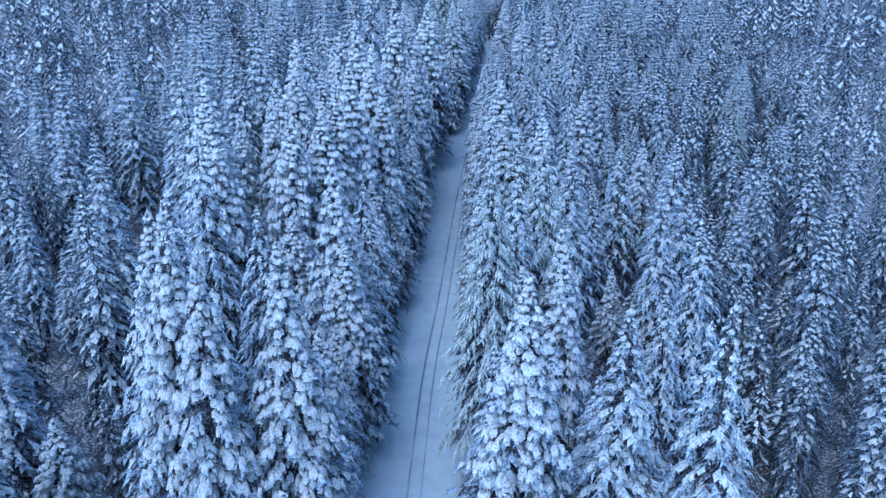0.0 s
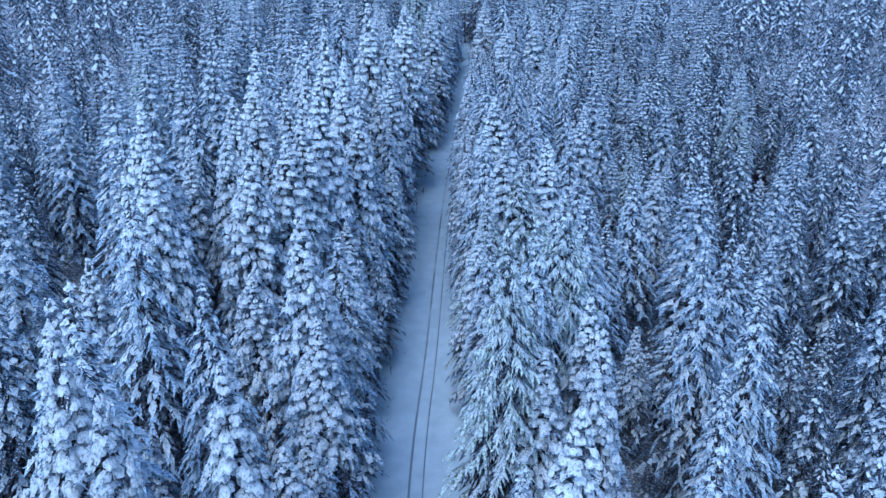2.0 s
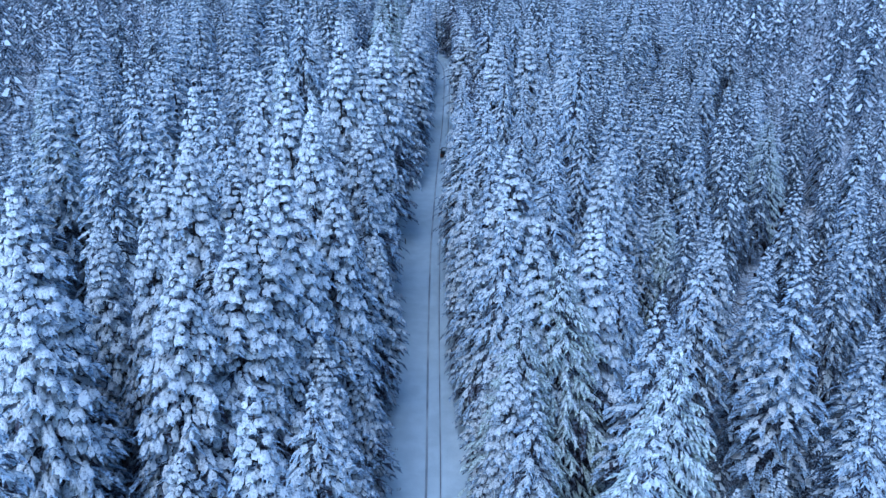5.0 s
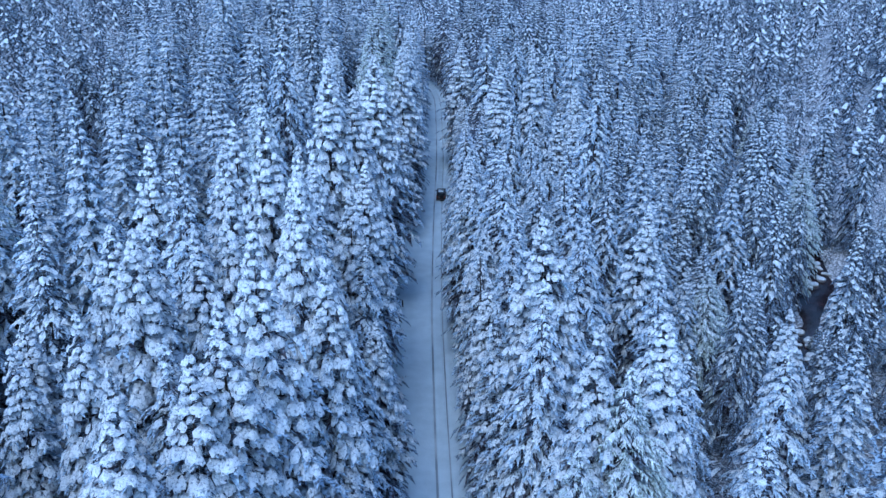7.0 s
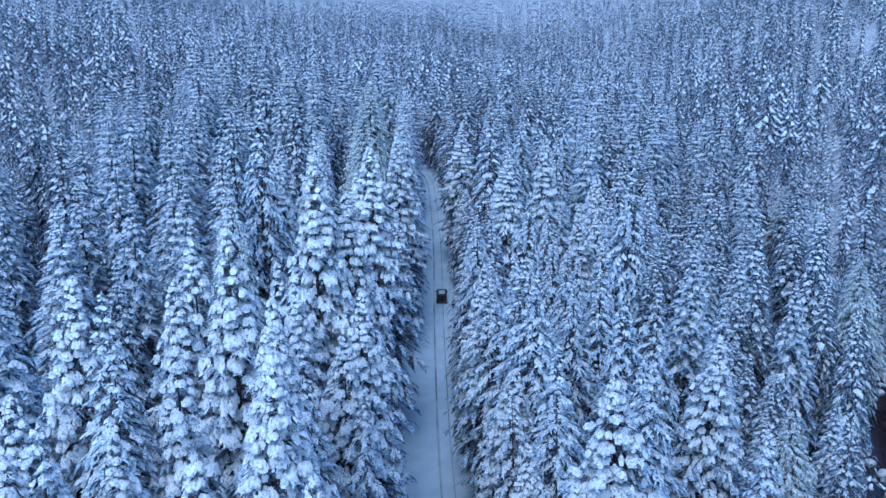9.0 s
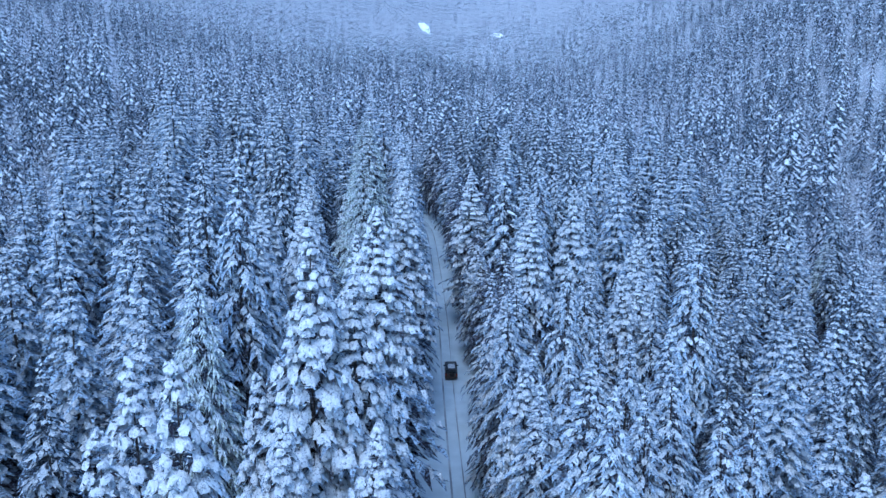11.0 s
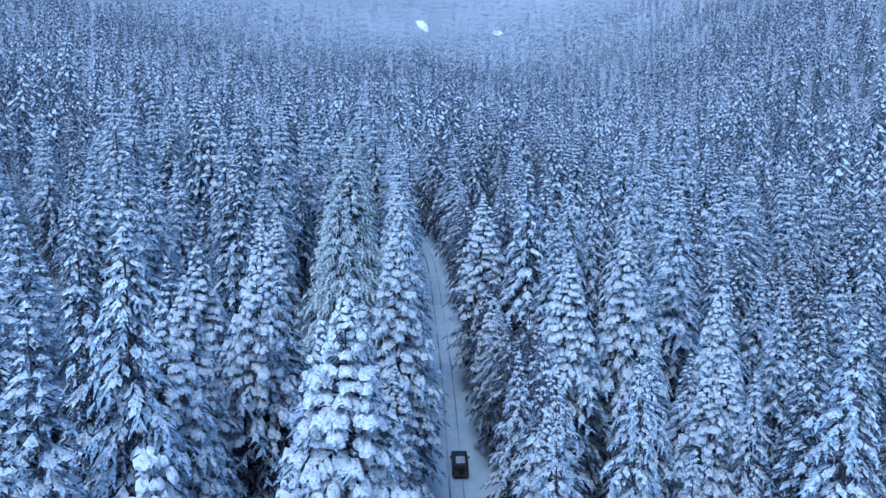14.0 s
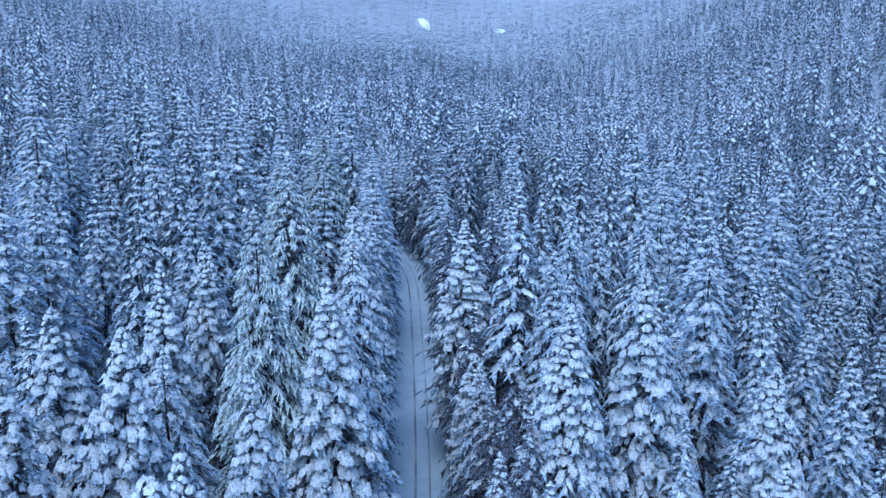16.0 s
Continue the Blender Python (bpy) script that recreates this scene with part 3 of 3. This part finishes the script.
    m = pose(x, y, ground_z(x, y) - 0.1, rng.uniform(-1.5, 1.5), rng.uniform(-1.5, 1.5), rng.uniform(0, 360))
    ob = base
    if base.name in used:
        ob = copy_thing(base, m)
    else:
        used.add(base.name)
        base.matrix_basis = m
    ob.scale = (girth, girth, s)
for name, ob in STANDARD.items():
    if name not in used:
        for c in list(ob.children):
            bpy.data.objects.remove(c)
        bpy.data.objects.remove(ob)


def leaning_trunk(x, y, length, lean, turn):
    """A dead trunk without boughs, leaning in the clearing, with a strip of snow along its upper side."""
    r = random.Random(7)
    thing = new("snag")
    wood, white = Shell(), Shell()
    trunk_shell(wood, r, length, 0.2)
    for k in range(9):
        h = length * (0.2 + 0.075 * k)
        w = r.uniform(0, 6.28)
        wood.twig(Vector((0, 0, h)), Vector((0.7 * math.cos(w), 0.7 * math.sin(w), h + r.uniform(-0.3, 0.2))), 0.035)
    for k in range(14):
        h = length * (0.1 + 0.06 * k)
        white.finger(Vector((-0.17 * (1 - h / length), 0, h)), Vector((-0.05, 0, 1)), Vector((0, 1, 0)), 0.5, 0.07, 0.02, 0)
    mesh_object("trunk", wood.v, wood.f, BARK, thing)
    tagged(mesh_object("snow", white.v, white.f, SNOW, thing), "thin strip of snow", kind="stuff")
    thing.matrix_basis = pose(x, y, ground_z(x, y) - 0.1, 0, lean, turn)
    return tagged(thing, "bare dead trunk leaning over a clearing", "dead tree")


leaning_trunk(-42.5, 117.5, 12.5, 32, 125)


# far woods: many plain conifers in one mesh per stretch
def far_tree(seed, tiers, arms, wide, laden):
    """Unit conifer: (vertices, triangles, material index). Each bough is a dark blade, with a roof of snow on most."""
    r = random.Random(seed)
    v, f, m = [], [], []
    for t in range(tiers):
        u = 0.97 * (t + 0.5) / tiers
        rad = wide * (1 - math.exp(-2.8 * (1 - u))) * 1.1 * (0.75 if u < 0.25 else 1) + 0.004
        turn = r.uniform(0, 6.28)
        n = max(4, round(arms * (1.15 - 0.6 * u)))
        for k in range(n):
            w = turn + 6.2832 * (k + r.uniform(-0.3, 0.3)) / n
            ra = rad * r.uniform(0.82, 1.14)
            half = 1.9 / n
            z = u + r.uniform(-0.15, 0.15) / tiers
            drop = 0.38 * ra + 0.006
            at = lambda q, turned, h: (q * ra * math.cos(w + turned), q * ra * math.sin(w + turned), h)
            i = len(v)
            v += [at(0.3, -half, z - 0.3 * drop), at(0.3, half, z - 0.3 * drop), at(1.14, 0, z - 1.7 * drop)]
            f.append((i, i + 1, i + 2))
            m.append(0)
            if r.random() < laden * (0.22 + 1.2 * u):
                i = len(v)
                v += [at(0.5, -0.45 * half, z - 0.2 * drop), at(1.0, -0.62 * half, z - drop), at(1.1, 0.56 * half, z - 1.1 * drop), at(0.55, 0.6 * half, z - 0.25 * drop)]
                f += [(i, i + 1, i + 2), (i, i + 2, i + 3)]
                m += [1] * 2
    return np.array(v), np.array(f), np.array(m)


def forest(name, spots, protos, label, needles):
    vs, fs, ms, off = [], [], [], 0
    for x, y, z, h, w in spots:
        v, f, m = protos[rng.randrange(len(protos))]
        a = rng.uniform(0, 6.28)
        c, s = math.cos(a), math.sin(a)
        q = np.empty_like(v)
        q[:, 0] = (v[:, 0] * c - v[:, 1] * s) * h * w + x
        q[:, 1] = (v[:, 0] * s + v[:, 1] * c) * h * w + y
        q[:, 2] = v[:, 2] * h + z
        vs.append(q)
        fs.append(f + off)
        ms.append(m)
        off += len(v)
    vs, fs, ms = np.concatenate(vs), np.concatenate(fs), np.concatenate(ms)
    me = bpy.data.meshes.new(name)
    me.vertices.add(len(vs))
    me.vertices.foreach_set("co", vs.ravel())
    me.loops.add(fs.size)
    me.loops.foreach_set("vertex_index", fs.ravel().astype(np.int32))
    me.polygons.add(len(fs))
    me.polygons.foreach_set("loop_start", np.arange(0, fs.size, 3, dtype=np.int32))
    me.polygons.foreach_set("material_index", ms.astype(np.int32))
    me.materials.append(needles)
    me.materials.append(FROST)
    me.update(calc_edges=True)
    return tagged(new(name, me), label, "woods", kind="stuff")


MID = [far_tree(70 + i, 18, 7, 0.115, 0.06 + 0.11 * i) for i in range(6)]
FAR = [far_tree(80 + i, 11, 6, 0.12, 0.03 + 0.11 * i) for i in range(6)]
VERY = [far_tree(90 + i, 3, 4, 0.11, 0.08 + 0.18 * i) for i in range(6)]
back_spots = []
mid_spots = [(x, y, ground_z(x, y), h, rng.uniform(0.85, 1.15)) for x, y, h in rest]
for _ in range(16000):
    y = rng.uniform(40, 570)
    x = rng.uniform(-75 - 0.45 * y, 80 + 0.5 * y)
    if -48 - 0.2 * y < x < 52 + 0.24 * y and y < 400 or open_ground(x, y):
        continue
    if near_free(x, y, 8.0):
        mid_spots.append((x, y, ground_z(x, y), rng.uniform(17, 37), rng.uniform(0.85, 1.2)))
for _ in range(2500):
    y = rng.uniform(60, 205)
    x = road_x(y) + rng.uniform(34, 80)
    if not open_ground(x, y) and not in_glade(x, y) and near_free(x, y, 4.3):
        mid_spots.append((x, y, ground_z(x, y), rng.uniform(9, 18), rng.uniform(1.0, 1.3)))
for _ in range(1500):
    x, y = rng.uniform(-150, 170), rng.uniform(-130, 40)
    if abs(x - road_x(y)) > 9 and near_free(x, y, 8.0):
        back_spots.append((x, y, ground_z(x, y), rng.uniform(22, 36), rng.uniform(1.0, 1.3)))
forest("woods_behind", back_spots, FAR, "snowy spruce woods down the valley", FAR_NEEDLES)
# low dark trees added to darken the gaps, where shaded snow would lie
LOW = [far_tree(60 + i, 6, 6, 0.24, 0.12 + 0.04 * i) for i in range(6)]
low_spots = []
for _ in range(26000):
    y = rng.uniform(45, 560)
    x = rng.uniform(-60 - 0.34 * y, 70 + 0.42 * y)
    if abs(x - valley_x(y)) > 14 and not open_ground(x, y) and not in_glade(x, y) and near_free(x, y, 3.6):
        low_spots.append((x, y, ground_z(x, y) - 0.2, rng.uniform(5, 12), rng.uniform(0.8, 1.2)))
forest("undergrowth", low_spots, LOW, "low dark young spruces added between the tall ones in place of shade", DARK_NEEDLES)
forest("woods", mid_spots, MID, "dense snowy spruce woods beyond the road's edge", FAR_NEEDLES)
far_spots = []
for _ in range(7600):
    y = rng.uniform(550, 1150) if rng.random() < 0.86 else 1150 + 380 * rng.random() ** 2
    x = rng.uniform(-40 - 0.36 * y, 80 + 0.6 * y)
    if open_ground(x, y) or not near_free(x, y, 8.0):
        continue
    far_spots.append((x, y, ground_z(x, y), rng.uniform(16, 37), rng.uniform(0.95, 1.25)))
for _ in range(2200):
    x, y = rng.uniform(170, 480), rng.uniform(500, 900)
    if not open_ground(x, y) and near_free(x, y, 7.5):
        far_spots.append((x, y, ground_z(x, y), rng.uniform(15, 34), rng.uniform(0.95, 1.3)))
forest("woods_beyond", far_spots, FAR, "distant snowy spruce forest rising up the valley", FAR_NEEDLES)
very = []
for _ in range(9500):
    y = rng.uniform(1130, 2450)
    x = rng.uniform(-60 - 0.16 * y, 60 + 0.46 * y)
    if not open_ground(x, y):
        very.append((x, y, ground_z(x, y), rng.uniform(22, 40), rng.uniform(0.95, 1.4)))
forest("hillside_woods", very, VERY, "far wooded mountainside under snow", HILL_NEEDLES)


# ---- open snowfields among the far woods ----
BARE_SNOW, n_, l_, b_ = material("open_snow", 0.75)
l_.new(ramp(n_, l_, noise_node(n_, l_, 0.05, 4), [(0.35, (0.76, 0.78, 0.8)), (0.65, (0.86, 0.87, 0.88))]), b_.inputs["Base Color"])
bump(n_, l_, b_, noise_node(n_, l_, 0.2, 4), 0.4, 1.0)


def snowfield(x0, y0, rx, ry_, seed):
    """A clearing with a ragged outline, draped over the slope."""
    v, f, n = [(x0, y0, ground_z(x0, y0) + 5.0)], [], 28
    for ring in (0.35, 0.7, 1.0):
        for k in range(n):
            w = 2 * math.pi * k / n
            r = ring * (1 + 0.6 * noise.noise((math.cos(w) * 1.6, math.sin(w) * 1.6, seed)))
            x, y = x0 + rx * r * math.cos(w), y0 + ry_ * r * math.sin(w)
            v.append((x, y, ground_z(x, y) + (5.0 if ring < 1 else 0.5)))
    for k in range(n):
        j = (k + 1) % n
        f.append((0, 1 + k, 1 + j))
        for r in (0, 1):
            a0 = 1 + r * n
            f.append((a0 + k, a0 + n + k, a0 + n + j, a0 + j))
    tagged(mesh_object("snowfield", v, f, BARE_SNOW), "open white snowfield in a clearing of the far woods", "snowfield", kind="structure")


for k, (mx, my, rx, ry_) in enumerate(MEADOWS[1:]):
    snowfield(mx, my, rx, ry_, 3.0 + 5 * k)


# ---- the stream in its gully ----
WATER, n_, l_, b_ = material("stream_water", 0.12)
l_.new(ramp(n_, l_, noise_node(n_, l_, 0.6, 3), [(0.4, (0.014, 0.009, 0.01)), (0.7, (0.03, 0.019, 0.02))]), b_.inputs["Base Color"])
b_.inputs["Specular IOR Level"].default_value = 0.15
bump(n_, l_, b_, noise_node(n_, l_, 2.5, 4), 0.35, 0.08)
wv, wf = [], []
ws = np.arange(60, 330, 2.0)
for j, y in enumerate(ws):
    mid = min(ground_z(stream_x(y) + k, y) for k in (-2.5, 0, 2.5)) + 0.3
    half = 3.0 + 1.0 * noise.noise((y * 0.11, 3.0, 0)) + 0.9 * math.exp(-(((y - 205) / 20) ** 2))
    for k in range(5):
        wv.append((stream_x(y) + half * (k / 2 - 1) + 0.6 * noise.noise((y * 0.35, k * 2.0, 7)), y, mid))
    if j:
        wf += [(5 * (j - 1) + k, 5 * (j - 1) + k + 1, 5 * j + k + 1, 5 * j + k) for k in range(4)]
tagged(mesh_object("stream_water", wv, wf, WATER), "dark open water of a small forest stream", "water", kind="structure")

STONE, n_, l_, b_ = material("stream_stone", 0.85)
l_.new(ramp(n_, l_, noise_node(n_, l_, 3, 4), [(0.35, (0.1, 0.1, 0.105)), (0.65, (0.22, 0.21, 0.2))]), b_.inputs["Base Color"])


def stone(rng, x, y, z, size):
    """A boulder with a cap of snow."""
    def blob(name, r, squash, mat, parent):
        bm = bmesh.new()
        bmesh.ops.create_icosphere(bm, subdivisions=2, radius=r)
        o = rng.uniform(0, 50)
        for v in bm.verts:
            v.co *= 1 + 0.3 * noise.noise(v.co / r * 1.3 + Vector((o, 0, 0)))
            v.co.z *= squash
        me = bpy.data.meshes.new(name)
        bm.to_mesh(me)
        bm.free()
        me.materials.append(mat)
        me.polygons.foreach_set("use_smooth", [True] * len(me.polygons))
        ob = new(name, me)
        ob.parent = parent
        return ob
    thing = blob("boulder", size, 0.6, STONE, None)
    cap = blob("snow_cap", size * 0.95, 0.42, SNOW, thing)
    cap.location.z = size * 0.36
    thing.matrix_basis = pose(x, y, z, 0, 0, rng.uniform(0, 360))
    tagged(thing, "rounded grey boulder in the stream with a cap of snow", "stone", "stream boulders")


rng = random.Random(21)
for _ in range(60):
    y = rng.uniform(175, 240)
    off = rng.choice((-1, 1)) * rng.uniform(1.2, 3.8) if rng.random() < 0.7 else rng.uniform(-2, 2)
    stone(rng, stream_x(y) + off, y, min(ground_z(stream_x(y) + k, y) for k in (-2.5, 0, 2.5)) + 0.3, rng.uniform(0.35, 1.0))


# ---- the car ----
PAINT, n_, l_, b_ = material("dark_paint", 0.35)
b_.inputs["Specular IOR Level"].default_value = 0.5
l_.new(ramp(n_, l_, noise_node(n_, l_, 1.5, 4), [(0.35, (0.012, 0.012, 0.015)), (0.7, (0.03, 0.028, 0.03))]), b_.inputs["Base Color"])
GLASS, n_, l_, b_ = material("tinted_glass", 0.08)
b_.inputs["Base Color"].default_value, b_.inputs["Specular IOR Level"].default_value = (0.01, 0.012, 0.015, 1), 0.5
RUBBER, n_, l_, b_ = material("tyre_rubber", 0.9)
l_.new(ramp(n_, l_, noise_node(n_, l_, 20, 3), [(0.4, (0.01, 0.01, 0.01)), (0.8, (0.05, 0.05, 0.05))]), b_.inputs["Base Color"])
METAL, n_, l_, b_ = material("rim_metal", 0.4)
b_.inputs["Base Color"].default_value, b_.inputs["Metallic"].default_value = (0.35, 0.35, 0.37, 1), 1.0
RED, n_, l_, b_ = material("tail_lens", 0.25)
b_.inputs["Base Color"].default_value = (0.25, 0.015, 0.012, 1)
DIRT, n_, l_, b_ = material("road_grime", 0.85)
l_.new(ramp(n_, l_, noise_node(n_, l_, 4, 5), [(0.35, (0.05, 0.035, 0.03)), (0.7, (0.12, 0.085, 0.07))]), b_.inputs["Base Color"])
PLATE, n_, l_, b_ = material("plate_bar", 0.5)
b_.inputs["Base Color"].default_value = (0.6, 0.6, 0.58, 1)


def part(name, bm, mat, parent, label=""):
    me = bpy.data.meshes.new(name)
    bm.to_mesh(me)
    bm.free()
    me.materials.append(mat)
    ob = new(name, me)
    ob.parent = parent
    return tagged(ob, label)


def slab(lo, hi, bevel=0.03, pinch=None):
    """A bevelled box between two corners; pinch narrows its top: (sides, front, rear)."""
    bm = bmesh.new()
    bmesh.ops.create_cube(bm, size=1)
    lo, hi = Vector(lo), Vector(hi)
    for v in bm.verts:
        top = v.co.z > 0
        v.co = Vector((lo[i] + (v.co[i] + 0.5) * (hi[i] - lo[i]) for i in range(3)))
        if top and pinch:
            v.co.x -= math.copysign(pinch[0], v.co.x)
            v.co.y += -pinch[1] if v.co.y > (lo.y + hi.y) / 2 else pinch[2]
    if bevel:
        bmesh.ops.bevel(bm, geom=bm.edges[:], offset=bevel, segments=2, profile=0.6, affect="EDGES")
    return bm


def drum(r, w, seg=20):
    bm = bmesh.new()
    bmesh.ops.create_cone(bm, cap_ends=True, segments=seg, radius1=r, radius2=r, depth=w, matrix=pose(0, 0, 0, 0, 90, 0))
    bmesh.ops.bevel(bm, geom=[e for e in bm.edges if len(e.link_faces) == 2 and e.calc_face_angle(0) > 1], offset=w * 0.15, segments=2, affect="EDGES")
    return bm


def car(x, y, z, turn, tilt):
    """A dark off-road car; it faces +y, and stands on z = 0."""
    c = new("car")
    body = part("body", slab((-0.92, -2.25, 0.42), (0.92, 2.3, 1.08), 0.09), PAINT, c)
    part("bonnet", slab((-0.86, 0.75, 1.06), (0.86, 2.2, 1.17), 0.05, (0.05, 0.06, 0.0)), PAINT, c)
    cabin = part("cabin", slab((-0.88, -2.2, 1.05), (0.88, 0.85, 1.82), 0.06, (0.13, 0.42, 0.1)), PAINT, c)
    part("rear_window", slab((-0.62, -2.2, 1.22), (0.62, -2.12, 1.66), 0.02, (0.06, 0.0, 0.06)), GLASS, cabin, "tinted glass")
    part("windscreen", slab((-0.68, 0.5, 1.2), (0.68, 0.86, 1.7), 0.02, (0.08, 0.27, 0.2)), GLASS, cabin, "tinted glass")
    for s in (-1, 1):
        for a, b in ((-2.0, -1.25), (-1.18, -0.35), (-0.28, 0.42)):
            part("side_window", slab((s * 0.8 - 0.05, a, 1.22), (s * 0.8 + 0.05, b, 1.66), 0.015), GLASS, cabin, "tinted glass")
        part("tail_light", slab((s * 0.82 - 0.08, -2.3, 0.82), (s * 0.82 + 0.08, -2.22, 1.12), 0.02), RED, body, "red tail light")
        part("headlight", slab((s * 0.68 - 0.14, 2.26, 0.78), (s * 0.68 + 0.14, 2.33, 0.98), 0.02), PLATE, body, "clear headlight")
        m = part("mirror", slab((s * 1.05 - 0.11, 0.42, 1.18), (s * 1.05 + 0.11, 0.56, 1.36), 0.03), PAINT, c)
        part("roof_rail", slab((s * 0.66 - 0.025, -1.9, 1.82), (s * 0.66 + 0.025, 0.2, 1.88), 0.01), RUBBER, cabin)
        part("door", slab((s * 0.925 - 0.012, -0.3, 0.5), (s * 0.925 + 0.012, 0.6, 1.06), 0.008), PAINT, body)
        part("door", slab((s * 0.925 - 0.012, -1.22, 0.5), (s * 0.925 + 0.012, -0.34, 1.06), 0.008), PAINT, body)
        for yy in (-1.42, 1.48):
            w = part("wheel", drum(0.38, 0.24), RUBBER, c, "black tyre")
            w.location = (s * 0.82, yy, 0.38)
            part("rim", drum(0.22, 0.26, 12), METAL, w, "steel rim")
            part("wheel_arch", slab((s * 0.9 - 0.05, yy - 0.47, 0.72), (s * 0.9 + 0.05, yy + 0.47, 0.84), 0.03), RUBBER, body)
    part("bumper", slab((-0.9, -2.4, 0.42), (0.9, -2.2, 0.68), 0.04), DIRT, c, "grimy rear bumper")
    part("bumper", slab((-0.9, 2.22, 0.42), (0.9, 2.42, 0.66), 0.04), RUBBER, c)
    part("tailgate", slab((-0.78, -2.275, 0.68), (0.78, -2.235, 1.16), 0.015), DIRT, body, "tailgate splashed with brown grime")
    part("number_plate", slab((-0.26, -2.3, 0.78), (0.26, -2.27, 0.89), 0.005), PLATE, body, "plain pale bar")
    spare = part("spare_wheel", drum(0.36, 0.2), RUBBER, c, "black spare wheel")
    spare.matrix_basis = pose(0.1, -2.38, 1.02, 0, 0, 90)
    snow = bmesh.new()
    bmesh.ops.create_grid(snow, x_segments=8, y_segments=12, size=0.5)
    for v in snow.verts:
        edge = max(abs(v.co.x), abs(v.co.y)) * 2
        v.co = Vector((v.co.x * 1.05 * (1 + 0.1 * noise.noise((v.co.y * 6, 0, 2))), -0.95 + v.co.y * 1.5, 1.815 + 0.09 * (1 - edge ** 4) + 0.02 * noise.noise(v.co * 5)))
    part("roof_snow", snow, SNOW, cabin, "patch of white snow on the roof")
    c.matrix_basis = pose(x, y, z, tilt, 0, turn)
    return tagged(c, "dark off-road car driving along the snowy road", "car")


CAR_Y = 233.0
slope = math.degrees(math.atan(0.098))
car(road_x(CAR_Y) + 0.1, CAR_Y, road_z(CAR_Y) - 0.03, -math.degrees(math.atan((road_x(CAR_Y + 4) - road_x(CAR_Y - 4)) / 8)), slope)


# ---- by the roadside ----
POST, n_, l_, b_ = material("weathered_post", 0.85)
l_.new(ramp(n_, l_, noise_node(n_, l_, 8, 4), [(0.35, (0.02, 0.018, 0.018)), (0.7, (0.06, 0.05, 0.045))]), b_.inputs["Base Color"])


def edge_post(x, y):
    p = new("road_post")
    part("shaft", slab((-0.07, -0.07, -0.3), (0.07, 0.07, 1.25), 0.02, (0.01, 0.01, 0.01)), POST, p)
    cap = part("snow_cap", slab((-0.1, -0.1, 1.24), (0.1, 0.1, 1.36), 0.04, (0.03, 0.03, 0.03)), SNOW, p, "small cap of snow")
    p.matrix_basis = pose(x, y, ground_z(x, y), 2, -3, 20)
    tagged(p, "dark wooden post at the edge of the snowy road", "post", "road posts")


for y in (187.0,):
    edge_post(road_x(y) - 5.2, y)

rng = random.Random(33)


def sprig(x, y, size):
    """A tuft of dead stems poking out of the snow."""
    s = Shell()
    for _ in range(rng.randint(6, 12)):
        a = rng.uniform(0, 6.28)
        lean = rng.uniform(0.1, 0.6) * size
        s.twig(Vector((0.1 * math.cos(a), 0.1 * math.sin(a), -0.1)), Vector((lean * math.cos(a), lean * math.sin(a), size * rng.uniform(0.5, 1))), 0.025)
    ob = mesh_object("dead_stems", s.v, s.f, POST)
    ob.matrix_basis = pose(x, y, ground_z(x, y) + 0.05, 0, 0, 0)
    tagged(ob, "tuft of dark dead stems sticking out of the snow", "plant", "roadside stems")


for _ in range(70):
    y = rng.uniform(70, 310)
    d = -rng.uniform(4.2, 5.6 + shoulder(y)) if rng.random() < 0.7 else rng.uniform(3.9, 4.9)
    sprig(road_x(y) + d, y, rng.uniform(0.35, 0.9))


def sapling(x, y, height, lean):
    """A thin leafless young tree with short side twigs and a little frost."""
    stem, rime = Shell(), Shell()
    stem.twig(Vector((0, 0, -0.2)), Vector((lean, 0, height)), 0.05)
    for k in range(34):
        u = 0.25 + 0.72 * k / 34
        a = rng.uniform(0, 6.28)
        p = Vector((lean * u, 0, height * u))
        q = p + Vector((math.cos(a), math.sin(a), 0.1)) * (0.9 * (1.05 - u)) + Vector((0, 0, -0.15))
        (stem if k % 2 else rime).twig(p, q, 0.025)
    t = new("sapling")
    mesh_object("stem", stem.v, stem.f, POST, t)
    tagged(mesh_object("frosted_twigs", rime.v, rime.f, FROST, t), "frosted twigs")
    t.matrix_basis = pose(x, y, ground_z(x, y), 0, 0, rng.uniform(0, 360))
    tagged(t, "thin bare sapling beside the road, dusted with frost", "tree", "roadside saplings")


for y, d, h, lean in ((176, -5.6, 7.5, 0.3), (168, 4.7, 6.0, 1.2), (166, 5.0, 7.0, 1.6), (171, 4.9, 5.5, 0.9), (121, -5.6, 5.0, 0.4), (214, 4.6, 5.0, 0.5), (259, -5.4, 6.0, 0.4)):
    sapling(road_x(y) + d, y, h, lean)
